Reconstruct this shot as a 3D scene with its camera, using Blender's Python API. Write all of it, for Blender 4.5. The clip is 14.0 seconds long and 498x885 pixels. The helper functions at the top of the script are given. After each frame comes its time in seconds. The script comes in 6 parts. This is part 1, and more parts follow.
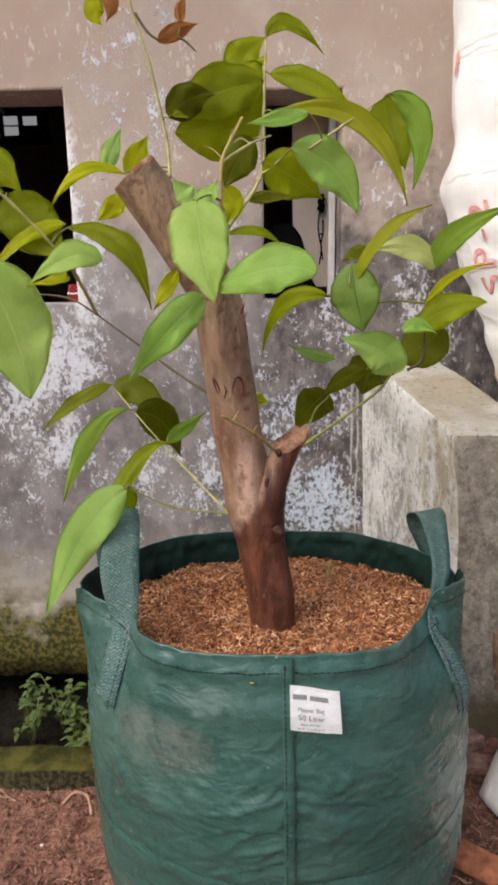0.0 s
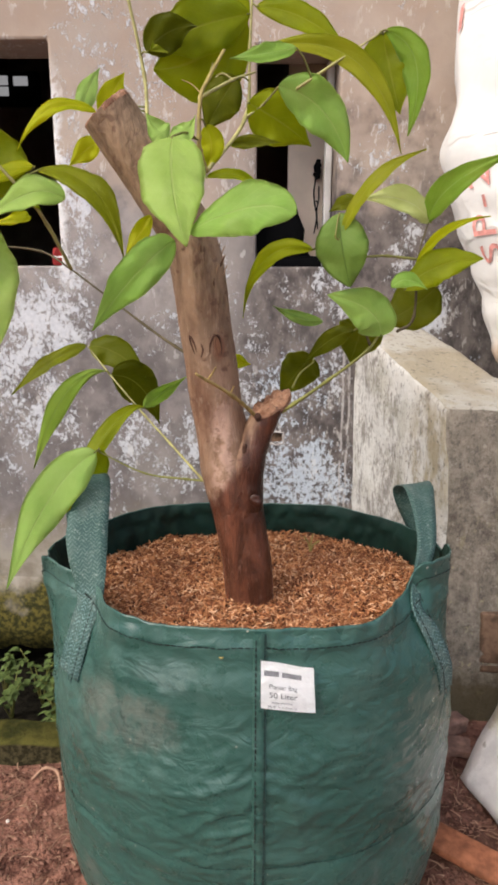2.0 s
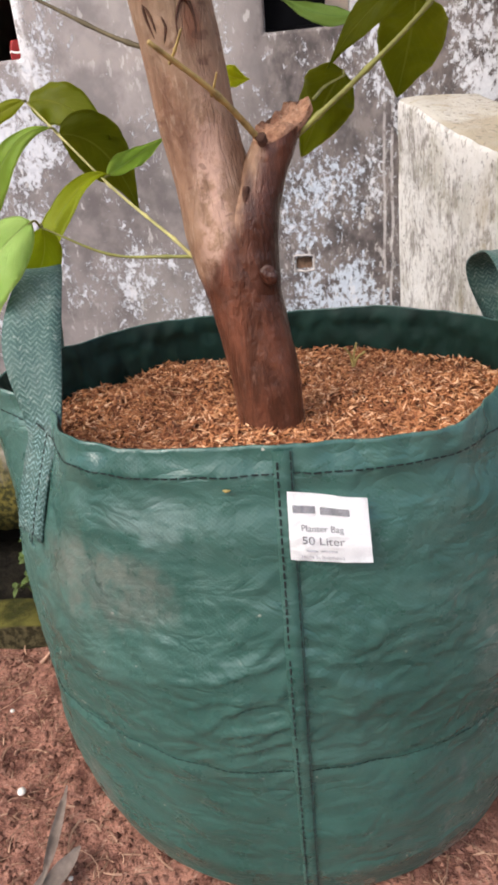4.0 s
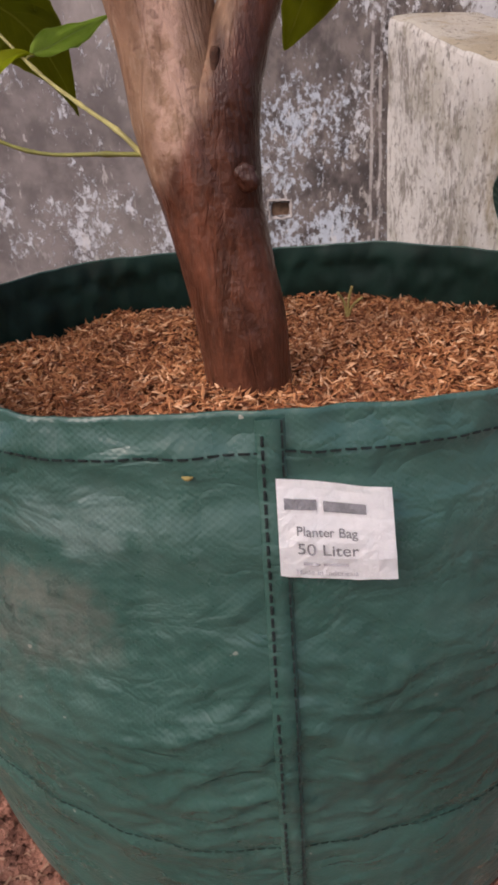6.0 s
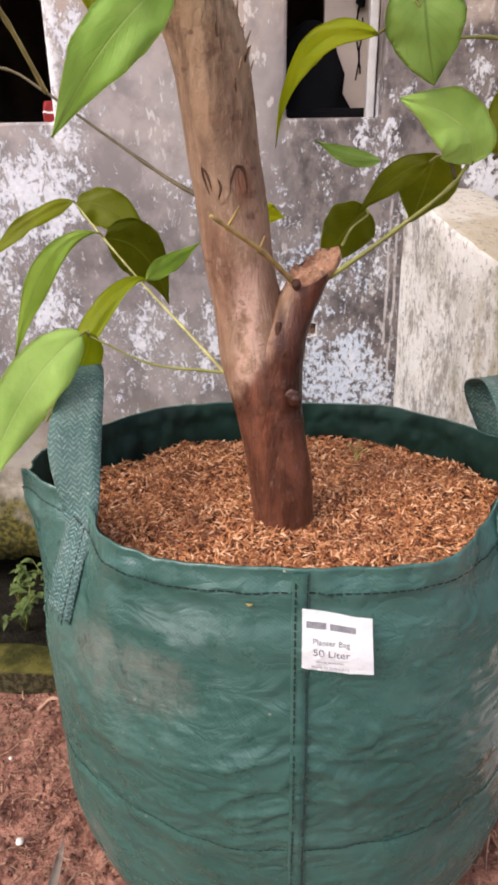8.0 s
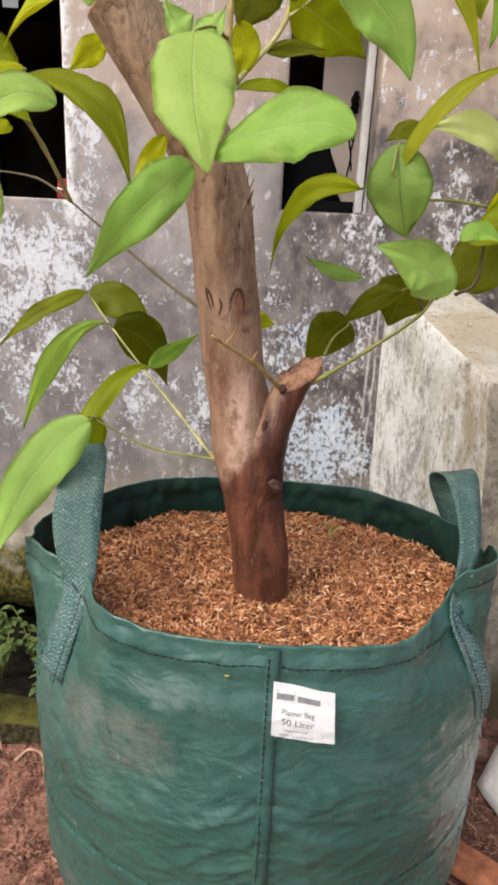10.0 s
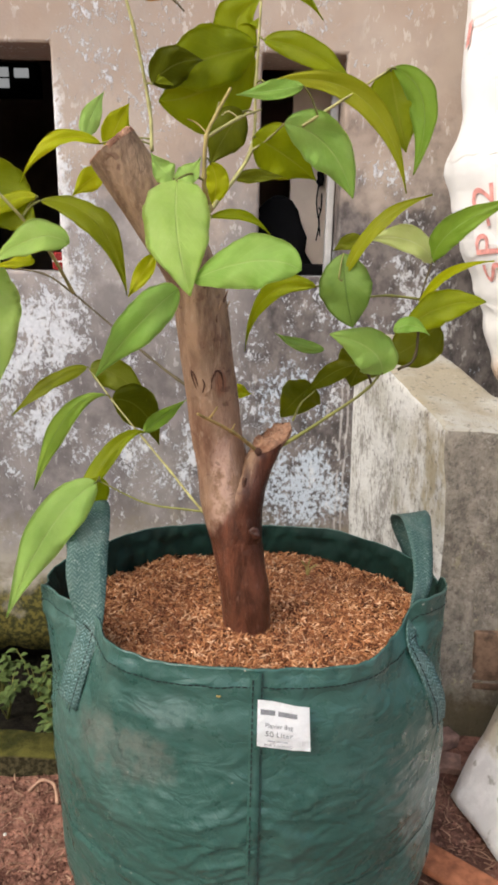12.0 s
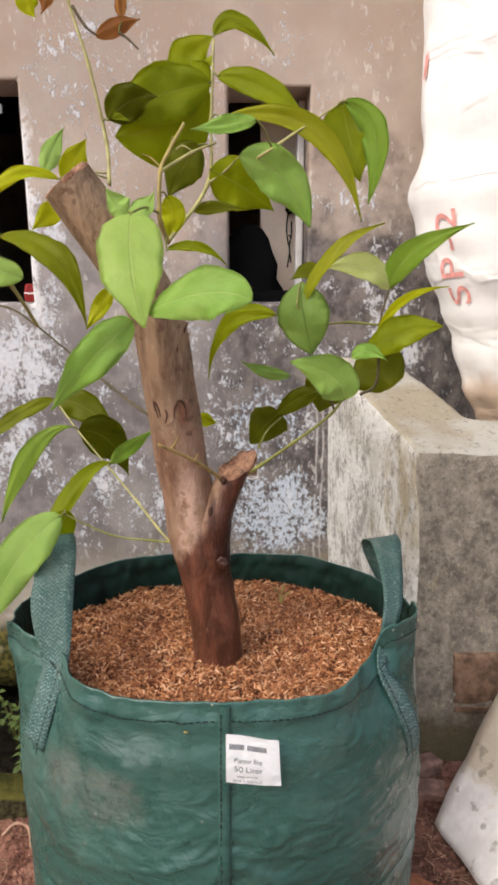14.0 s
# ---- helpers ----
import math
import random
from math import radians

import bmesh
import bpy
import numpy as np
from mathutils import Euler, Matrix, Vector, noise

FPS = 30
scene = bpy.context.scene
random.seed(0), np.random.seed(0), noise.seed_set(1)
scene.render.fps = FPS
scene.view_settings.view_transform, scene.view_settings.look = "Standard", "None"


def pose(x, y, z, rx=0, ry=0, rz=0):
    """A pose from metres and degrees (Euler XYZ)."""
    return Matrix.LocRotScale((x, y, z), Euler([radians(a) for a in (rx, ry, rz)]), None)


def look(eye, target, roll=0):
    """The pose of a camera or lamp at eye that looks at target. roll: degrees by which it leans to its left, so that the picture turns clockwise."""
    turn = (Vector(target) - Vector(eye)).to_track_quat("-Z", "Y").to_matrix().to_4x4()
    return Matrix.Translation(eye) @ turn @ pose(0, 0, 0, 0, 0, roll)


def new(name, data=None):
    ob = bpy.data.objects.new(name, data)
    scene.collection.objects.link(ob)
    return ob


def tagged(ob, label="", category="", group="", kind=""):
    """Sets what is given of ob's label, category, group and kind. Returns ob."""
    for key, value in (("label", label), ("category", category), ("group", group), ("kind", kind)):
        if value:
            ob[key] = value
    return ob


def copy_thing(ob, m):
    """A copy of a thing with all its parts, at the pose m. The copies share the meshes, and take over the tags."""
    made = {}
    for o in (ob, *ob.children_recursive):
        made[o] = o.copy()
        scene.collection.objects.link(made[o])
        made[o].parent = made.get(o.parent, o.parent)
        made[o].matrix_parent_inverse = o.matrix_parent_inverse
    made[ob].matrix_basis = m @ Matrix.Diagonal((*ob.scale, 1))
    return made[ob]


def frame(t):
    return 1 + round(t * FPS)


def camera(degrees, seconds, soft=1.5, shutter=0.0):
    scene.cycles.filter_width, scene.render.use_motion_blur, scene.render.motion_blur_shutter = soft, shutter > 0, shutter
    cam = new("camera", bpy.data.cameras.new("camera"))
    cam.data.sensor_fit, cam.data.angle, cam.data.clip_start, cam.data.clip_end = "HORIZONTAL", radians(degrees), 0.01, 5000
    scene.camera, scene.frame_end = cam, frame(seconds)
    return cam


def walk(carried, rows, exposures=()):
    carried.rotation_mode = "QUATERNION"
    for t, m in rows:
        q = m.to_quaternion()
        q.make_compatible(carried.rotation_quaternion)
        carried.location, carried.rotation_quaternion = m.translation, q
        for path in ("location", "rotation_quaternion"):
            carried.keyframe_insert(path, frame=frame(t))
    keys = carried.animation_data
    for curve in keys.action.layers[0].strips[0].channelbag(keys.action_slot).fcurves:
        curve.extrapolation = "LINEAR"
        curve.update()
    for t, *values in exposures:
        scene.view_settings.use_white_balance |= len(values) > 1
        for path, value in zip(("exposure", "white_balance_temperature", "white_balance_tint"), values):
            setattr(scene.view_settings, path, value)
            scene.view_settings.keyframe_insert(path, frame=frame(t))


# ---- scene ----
cam = camera(41.4, 14.0, soft=3.2)
PATH = [
    (0, (-0.011, -0.704, 0.713), (-0.049, 1.243, 0.259), -1.1),
    (0.5, (-0.006, -0.719, 0.708), (0.014, 1.229, 0.253), -1.2),
    (1, (0.001, -0.708, 0.718), (-0.018, 1.245, 0.286), -2.4),
    (1.5, (0.001, -0.695, 0.714), (0.018, 1.254, 0.261), -0.1),
    (2, (0.008, -0.669, 0.685), (-0.021, 1.266, 0.179), 0.2),
    (2.5, (0.016, -0.659, 0.649), (-0.059, 1.249, 0.054), -0.6),
    (3, (0.017, -0.636, 0.614), (-0.042, 1.251, -0.045), -1.1),
    (3.5, (0.008, -0.563, 0.573), (-0.075, 1.308, -0.128), -2.2),
    (4, (0.022, -0.497, 0.542), (-0.139, 1.317, -0.285), -5.4),
    (4.2, (0.028, -0.497, 0.562), (-0.147, 1.273, -0.351), -7.0),
    (6.3, (0.01, -0.383, 0.486), (-0.038, 1.398, -0.424), -3.5),
    (6.5, (0.01, -0.388, 0.489), (-0.038, 1.397, -0.413), -2.9),
    (7, (0.007, -0.399, 0.496), (-0.069, 1.396, -0.384), -3.1),
    (7.5, (0.003, -0.429, 0.53), (-0.083, 1.389, -0.301), -3.1),
    (8, (-0.003, -0.519, 0.626), (-0.101, 1.319, -0.156), -0.7),
    (8.2, (-0.001, -0.545, 0.643), (-0.078, 1.309, -0.103), 0.7),
    (10.3, (-0.008, -0.575, 0.699), (-0.065, 1.33, 0.094), 3.2),
    (10.5, (-0.022, -0.583, 0.716), (-0.11, 1.343, 0.182), 4.1),
    (11, (-0.027, -0.592, 0.728), (-0.122, 1.349, 0.253), 2.7),
    (11.5, (-0.016, -0.595, 0.717), (-0.118, 1.316, 0.138), 1.8),
    (12, (0.004, -0.659, 0.734), (-0.015, 1.264, 0.183), 1.2),
    (12.5, (0.006, -0.654, 0.719), (-0.014, 1.251, 0.109), 0.9),
    (13, (0.011, -0.654, 0.715), (-0.011, 1.254, 0.116), -0.3),
    (13.5, (0.016, -0.658, 0.721), (0.026, 1.259, 0.15), 1.0),
    (14, (0.026, -0.656, 0.738), (0.047, 1.286, 0.258), 0.0),
]
walk(cam, [(t, look(eye, target, roll)) for t, eye, target, roll in PATH], exposures=[(0, 0.85, 6560, 8), (2, 0.99, 6650, 8), (3, 1.03, 6650, 8), (3.5, 1.18, 6560, 8), (4, 1.27, 6500, 10), (4.5, 1.19, 6500, 10), (6.3, 0.57, 6850, 20), (6.6, 0.62, 6850, 20), (7, 0.87, 6760, 19), (7.5, 1.09, 6600, 18), (8, 1.27, 6560, 14), (9, 1.17, 6600, 9), (10.3, 1.18, 6600, 6), (11.5, 1.09, 6560, 4), (12.5, 1.01, 6700, 7), (14, 0.99, 6650, 8)])

# ---- light ----
world = bpy.data.worlds.new("world")
scene.world = world
world.use_nodes = True
wn = world.node_tree.nodes
sky = wn.new("ShaderNodeTexSky")
sky.sky_type = "NISHITA"
sky.sun_disc = False
sky.sun_elevation = radians(52)
sky.sun_rotation = radians(205)
sky.air_density = 1.0
sky.dust_density = 3.0
sky.ozone_density = 0.6
world.node_tree.links.new(sky.outputs[0], wn["Background"].inputs[0])
wn["Background"].inputs[1].default_value = 0.115

sun_data = bpy.data.lights.new("sun", "SUN")
sun_data.energy = 1.4
sun_data.angle = radians(30)
sun_data.color = (1.0, 0.93, 0.84)
sun = new("sun", sun_data)
sun.matrix_world = look((-2.2, -1.35, 2.6), (0, 0, 0.4))
scene.view_settings.exposure = 0.8


# ---- small tools ----
def link_mesh(name, bm, material, smooth=True):
    me = bpy.data.meshes.new(name)
    bm.to_mesh(me)
    bm.free()
    if smooth:
        me.polygons.foreach_set("use_smooth", [True] * len(me.polygons))
    if material:
        me.materials.append(material)
    return new(name, me)


def part(name, bm, material, parent, label="", smooth=True):
    ob = link_mesh(name, bm, material, smooth)
    ob.parent = parent
    if label:
        tagged(ob, label)
    return ob


def raw(name, verts, faces, material, parent=None, smooth=False):
    me = bpy.data.meshes.new(name)
    me.from_pydata(verts, [], faces)
    me.update()
    if smooth:
        me.polygons.foreach_set("use_smooth", [True] * len(me.polygons))
    me.materials.append(material)
    ob = new(name, me)
    ob.parent = parent
    return ob


def thing(name, label, category, group="", kind=""):
    return tagged(new(name), label, category, group, kind)


def grid_faces(bm, rows, closed=False):
    for a, b in zip(rows, rows[1:]):
        n = len(a)
        for k in range(n if closed else n - 1):
            bm.faces.new((a[k], a[(k + 1) % n], b[(k + 1) % n], b[k]))


def lerp_table(z, table):
    """Smooth value at z from rows of (z, value)."""
    if z <= table[0][0]:
        return table[0][1]
    for (z0, v0), (z1, v1) in zip(table, table[1:]):
        if z <= z1:
            s = (z - z0) / (z1 - z0)
            s = s * s * (3 - 2 * s)
            return v0 + (v1 - v0) * s
    return table[-1][1]


def catmull(points, per=8):
    """A smooth line through the points."""
    pts = [Vector(p) for p in points]
    pts = [2 * pts[0] - pts[1], *pts, 2 * pts[-1] - pts[-2]]
    out = []
    for a, b, c, d in zip(pts, pts[1:], pts[2:], pts[3:]):
        for k in range(per):
            s = k / per
            out.append(0.5 * (2 * b + (c - a) * s + (2 * a - 5 * b + 4 * c - d) * s * s + (3 * b - a - 3 * c + d) * s ** 3))
    out.append(pts[-2])
    return out


def tube(points, radii, sides=10, cap=True, rough=0.0, scale=30.0):
    """A bmesh tube along a line, with a radius for each point, and uneven skin."""
    bm = bmesh.new()
    side = Vector((0, 1, 0))
    rows = []
    for i, p in enumerate(points):
        way = (points[min(i + 1, len(points) - 1)] - points[max(i - 1, 0)]).normalized()
        side = (side - way * side.dot(way)).normalized()
        other = way.cross(side)
        row = []
        for k in range(sides):
            a = 2 * math.pi * k / sides
            d = side * math.cos(a) + other * math.sin(a)
            r = radii[i]
            if rough:
                r *= 1 + rough * noise.noise((p + d * radii[i]) * scale)
            row.append(bm.verts.new(p + d * r))
        rows.append(row)
    grid_faces(bm, rows, True)
    if cap:
        bm.faces.new(rows[0][::-1])
        bm.faces.new(rows[-1])
    return bm


def block(x0, x1, y0, y1, z0, z1, cuts=0, rough=0.0, scale=8.0, bevel=0.0):
    """A box as a bmesh, with rounded edges and uneven faces."""
    bm = bmesh.new()
    bmesh.ops.create_cube(bm, size=1)
    for v in bm.verts:
        v.co = Vector(((x0 + x1) / 2 + v.co.x * (x1 - x0), (y0 + y1) / 2 + v.co.y * (y1 - y0), (z0 + z1) / 2 + v.co.z * (z1 - z0)))
    if bevel:
        bmesh.ops.bevel(bm, geom=bm.edges[:], offset=bevel, segments=2, affect="EDGES", profile=0.6)
    if cuts:
        bmesh.ops.subdivide_edges(bm, edges=bm.edges[:], cuts=cuts, use_grid_fill=True)
    if rough:
        for v in bm.verts:
            v.co += noise.noise_vector(v.co * scale) * rough
    return bm


# ---- materials ----
class Mat:
    """A small builder of node materials."""

    def __init__(self, name, roughness=0.8, specular=0.3):
        self.m = bpy.data.materials.new(name)
        self.m.use_nodes = True
        self.t = self.m.node_tree
        self.b = self.t.nodes["Principled BSDF"]
        self.b.inputs["Roughness"].default_value = roughness
        self.b.inputs["Specular IOR Level"].default_value = specular
        self.geo = self.node("ShaderNodeNewGeometry")
        self.tex = self.node("ShaderNodeTexCoord")
        self.place = self.tex.outputs["Object"]
        self.uv = self.tex.outputs["UV"]

    def node(self, kind):
        return self.t.nodes.new(kind)

    def link(self, a, b):
        self.t.links.new(a, b)

    def put(self, socket, value):
        if isinstance(value, bpy.types.NodeSocket):
            self.link(value, socket)
        elif isinstance(value, tuple):
            socket.default_value = (*value, 1) if len(value) == 3 and len(socket.default_value) == 4 else value
        else:
            socket.default_value = value

    def stretch(self, s, source=None, shift=(0, 0, 0)):
        n = self.node("ShaderNodeMapping")
        self.link(source or self.place, n.inputs["Vector"])
        n.inputs["Scale"].default_value = s
        n.inputs["Location"].default_value = shift
        return n.outputs[0]

    def noise(self, scale, detail=4, rough=0.55, at=None, warp=0.0):
        n = self.node("ShaderNodeTexNoise")
        self.link(at or self.place, n.inputs["Vector"])
        n.inputs["Scale"].default_value = scale
        n.inputs["Detail"].default_value = detail
        n.inputs["Roughness"].default_value = rough
        n.inputs["Distortion"].default_value = warp
        return n.outputs["Fac"]

    def voronoi(self, scale, at=None, feature="F1"):
        n = self.node("ShaderNodeTexVoronoi")
        n.feature = feature
        self.link(at or self.place, n.inputs["Vector"])
        n.inputs["Scale"].default_value = scale
        return n.outputs["Distance"]

    def math(self, op, a, b=0.0, clamp=False):
        n = self.node("ShaderNodeMath")
        n.operation = op
        n.use_clamp = clamp
        self.put(n.inputs[0], a)
        self.put(n.inputs[1], b)
        return n.outputs[0]

    def step(self, value, low, high, soft=True):
        n = self.node("ShaderNodeMapRange")
        n.interpolation_type = "SMOOTHSTEP" if soft else "LINEAR"
        self.put(n.inputs[0], value)
        n.inputs[1].default_value, n.inputs[2].default_value = low, high
        return n.outputs[0]

    def mix(self, fac, a, b, kind="MIX"):
        n = self.node("ShaderNodeMix")
        n.data_type = "RGBA"
        n.blend_type = kind
        self.put(n.inputs[0], fac)
        self.put(n.inputs[6], a)
        self.put(n.inputs[7], b)
        return n.outputs[2]

    def axis(self, n, source=None):
        s = self.node("ShaderNodeSeparateXYZ")
        self.link(source or self.place, s.inputs[0])
        return s.outputs[n]

    def blob(self, centre, size):
        """1 in the middle of a soft spot, 0 outside it."""
        n = self.node("ShaderNodeVectorMath")
        n.operation = "SUBTRACT"
        self.link(self.place, n.inputs[0])
        n.inputs[1].default_value = centre
        d = self.node("ShaderNodeVectorMath")
        d.operation = "DIVIDE"
        self.link(n.outputs[0], d.inputs[0])
        d.inputs[1].default_value = size
        e = self.node("ShaderNodeVectorMath")
        e.operation = "LENGTH"
        self.link(d.outputs[0], e.inputs[0])
        return self.step(e.outputs["Value"], 1.0, 0.3)

    def random(self):
        return self.node("ShaderNodeObjectInfo").outputs["Random"]

    def island(self):
        return self.geo.outputs["Random Per Island"]

    def color(self, value):
        self.put(self.b.inputs["Base Color"], value)
        return self

    def rough(self, value):
        self.put(self.b.inputs["Roughness"], value)
        return self

    def bump(self, *pairs):
        """Pairs of height and depth in metres."""
        last = None
        for height, depth in pairs:
            n = self.node("ShaderNodeBump")
            n.inputs["Strength"].default_value = 1.0
            n.inputs["Distance"].default_value = depth
            self.put(n.inputs["Height"], height)
            if last:
                self.link(last, n.inputs["Normal"])
            last = n.outputs[0]
        self.link(last, self.b.inputs["Normal"])
        return self


def plain(name, rgb, roughness=0.7, vary=0.25, scale=40.0, specular=0.3):
    """A coloured surface with a slight grain."""
    k = Mat(name, roughness, specular)
    dark = tuple(c * (1 - vary) for c in rgb)
    light = tuple(min(1, c * (1 + vary)) for c in rgb)
    k.color(k.mix(k.step(k.noise(scale, 5), 0.3, 0.7), dark, light))
    k.bump((k.noise(scale * 4, 3), 0.0006))
    return k.m


def wall_material():
    k = Mat("old_wall_plaster", 0.9, 0.15)
    z, x = k.axis(2), k.axis(0)
    big = k.noise(4.0, 4, 0.6)
    mid = k.noise(17, 5, 0.6)
    fine = k.noise(90, 4, 0.6)
    tall = k.stretch((1.0, 1.0, 0.72))
    upper = k.mix(k.step(big, 0.35, 0.65), (0.365, 0.28, 0.228), (0.435, 0.358, 0.305))
    upper = k.mix(k.math("MULTIPLY", k.step(mid, 0.46, 0.70), 0.5), upper, (0.335, 0.275, 0.24))
    # greyed render where the wash has gone; coloured darker low down and beside the tank
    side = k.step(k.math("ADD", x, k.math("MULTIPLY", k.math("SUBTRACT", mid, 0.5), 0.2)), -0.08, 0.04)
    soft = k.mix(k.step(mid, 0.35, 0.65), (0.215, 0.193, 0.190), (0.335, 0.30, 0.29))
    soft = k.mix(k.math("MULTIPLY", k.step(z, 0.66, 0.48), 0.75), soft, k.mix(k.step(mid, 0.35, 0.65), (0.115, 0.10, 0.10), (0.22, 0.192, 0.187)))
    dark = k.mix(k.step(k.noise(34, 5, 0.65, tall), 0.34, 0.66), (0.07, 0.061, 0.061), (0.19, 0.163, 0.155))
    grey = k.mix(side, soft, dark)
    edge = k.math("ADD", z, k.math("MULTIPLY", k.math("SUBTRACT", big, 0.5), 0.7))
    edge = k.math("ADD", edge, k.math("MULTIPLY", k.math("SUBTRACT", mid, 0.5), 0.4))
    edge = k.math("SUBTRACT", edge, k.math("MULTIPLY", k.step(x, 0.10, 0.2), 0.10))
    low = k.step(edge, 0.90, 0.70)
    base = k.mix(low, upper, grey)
    smear = k.step(k.noise(7, 4, 0.6, k.stretch((1, 1, 0.6), None, (3, 1, 2))), 0.5, 0.66)
    base = k.mix(k.math("MULTIPLY", smear, k.mix(side, (0.4, 0.4, 0.4), (0.12, 0.12, 0.12))), base, (0.37, 0.335, 0.315))
    # flakes of old whitewash, drawn out downwards
    spot = k.math("ADD", k.math("MULTIPLY", k.noise(190, 3, 0.65, tall), 0.20), k.math("MULTIPLY", k.noise(64, 6, 0.75, tall, 0.9), 0.38))
    flake = k.math("ADD", spot, k.math("MULTIPLY", k.noise(11, 4, 0.62, k.stretch((1.0, 1.0, 0.8), None, (4, 0, 7))), 0.42))
    patch = k.math("MAXIMUM", k.blob((-0.47, 0.68, 0.57), (0.20, 9.0, 0.17)), k.blob((-0.47, 0.68, 0.42), (0.15, 9.0, 0.14)))
    below = k.math("MULTIPLY", k.blob((0.10, 0.68, 0.66), (0.22, 9.0, 0.19)), 0.55)
    left = k.math("MULTIPLY", k.blob((-0.36, 0.68, 0.80), (0.09, 9.0, 0.32)), 0.9)
    above = k.math("MULTIPLY", k.blob((-0.16, 0.68, 1.08), (0.28, 9.0, 0.22)), 0.28)
    low_down = k.math("MAXIMUM", k.math("MULTIPLY", k.blob((-0.17, 0.68, 0.30), (0.20, 9.0, 0.12)), 0.95), k.math("MULTIPLY", k.blob((0.31, 0.68, 0.64), (0.14, 9.0, 0.14)), 0.8))
    left = k.math("MAXIMUM", k.math("MAXIMUM", left, above), low_down)
    more = k.math("MULTIPLY", k.math("MAXIMUM", k.math("MAXIMUM", patch, below), left), 0.085)
    level = k.math("SUBTRACT", k.math("ADD", flake, more), k.math("MULTIPLY", k.step(z, 0.6, 0.95), 0.02))
    white = k.math("MULTIPLY", k.step(level, 0.548, 0.602), k.step(z, 0.06, 0.2))
    chalk = k.mix(k.noise(120, 3), (0.43, 0.45, 0.50), (0.77, 0.775, 0.81))
    base = k.mix(k.math("MULTIPLY", white, 0.9), base, chalk)
    # a bluish crust of fine specks low beside the tank
    crust = k.math("MAXIMUM", k.math("MULTIPLY", k.blob((0.10, 0.68, 0.25), (0.17, 9.0, 0.15)), 0.155), k.math("MULTIPLY", k.blob((0.075, 0.68, 0.44), (0.12, 9.0, 0.14)), 0.115))
    specks = k.math("ADD", k.math("MULTIPLY", k.noise(120, 5, 0.7, k.stretch((1, 1, 0.75))), 0.66), k.math("MULTIPLY", k.noise(16, 4, 0.6, tall), 0.34))
    specks = k.step(k.math("ADD", specks, crust), 0.580, 0.675)
    specks = k.math("MULTIPLY", k.math("MULTIPLY", specks, side), k.step(z, 0.66, 0.46))
    base = k.mix(k.math("MULTIPLY", specks, 0.82), base, k.mix(fine, (0.43, 0.49, 0.57), (0.66, 0.73, 0.83)))
    run = k.math("ABSOLUTE", k.math("SUBTRACT", k.math("ABSOLUTE", k.math("SUBTRACT", k.math("ADD", x, k.math("MULTIPLY", k.noise(14, 3), 0.012)), 0.1945)), 0.0065))
    run = k.math("MULTIPLY", k.step(run, 0.0032, 0.0012), k.math("MULTIPLY", k.step(z, 0.66, 0.52), k.step(k.noise(45, 3), 0.36, 0.5)))
    base = k.mix(k.math("MULTIPLY", run, 0.7), base, (0.46, 0.43, 0.42))
    # thin dashes of whitewash on the upper part
    drawn = k.stretch((1.0, 1.0, 0.45))
    dash = k.math("MULTIPLY", k.step(k.noise(80, 4, 0.6, drawn), 0.585, 0.65), k.step(k.noise(6, 3, 0.6, k.stretch((1, 1, 1), None, (5, 0, 1))), 0.42, 0.58))
    base = k.mix(k.math("MULTIPLY", dash, 0.42), base, (0.68, 0.65, 0.63))
    # chipped white edge of the larger opening
    chip = k.math("MULTIPLY", k.step(x, -0.398, -0.388), k.step(k.math("ADD", x, k.math("MULTIPLY", k.noise(30, 4), 0.05)), -0.338, -0.35))
    chip = k.math("MULTIPLY", chip, k.math("MULTIPLY", k.step(z, 0.60, 0.72), k.step(z, 1.08, 0.98)))
    base = k.mix(k.math("MULTIPLY", chip, k.step(k.noise(60, 3), 0.4, 0.5)), base, (0.70, 0.69, 0.70))
    # damp brown foot with moss
    foot = k.step(k.math("ADD", z, k.math("MULTIPLY", k.math("SUBTRACT", mid, 0.5), 0.3)), 0.2, 0.08)
    base = k.mix(k.math("MULTIPLY", foot, 0.75), base, k.mix(k.step(mid, 0.4, 0.6), (0.27, 0.225, 0.17), (0.39, 0.345, 0.28)))
    moss = k.step(k.math("ADD", z, k.math("MULTIPLY", k.math("SUBTRACT", k.noise(12, 5), 0.5), 0.28)), 0.03, -0.04)
    base = k.mix(moss, base, k.mix(k.step(fine, 0.4, 0.62), (0.035, 0.035, 0.012), (0.14, 0.115, 0.028)))
    k.color(base)
    k.bump((mid, 0.0025), (fine, 0.0008), (white, 0.0008))
    return k.m


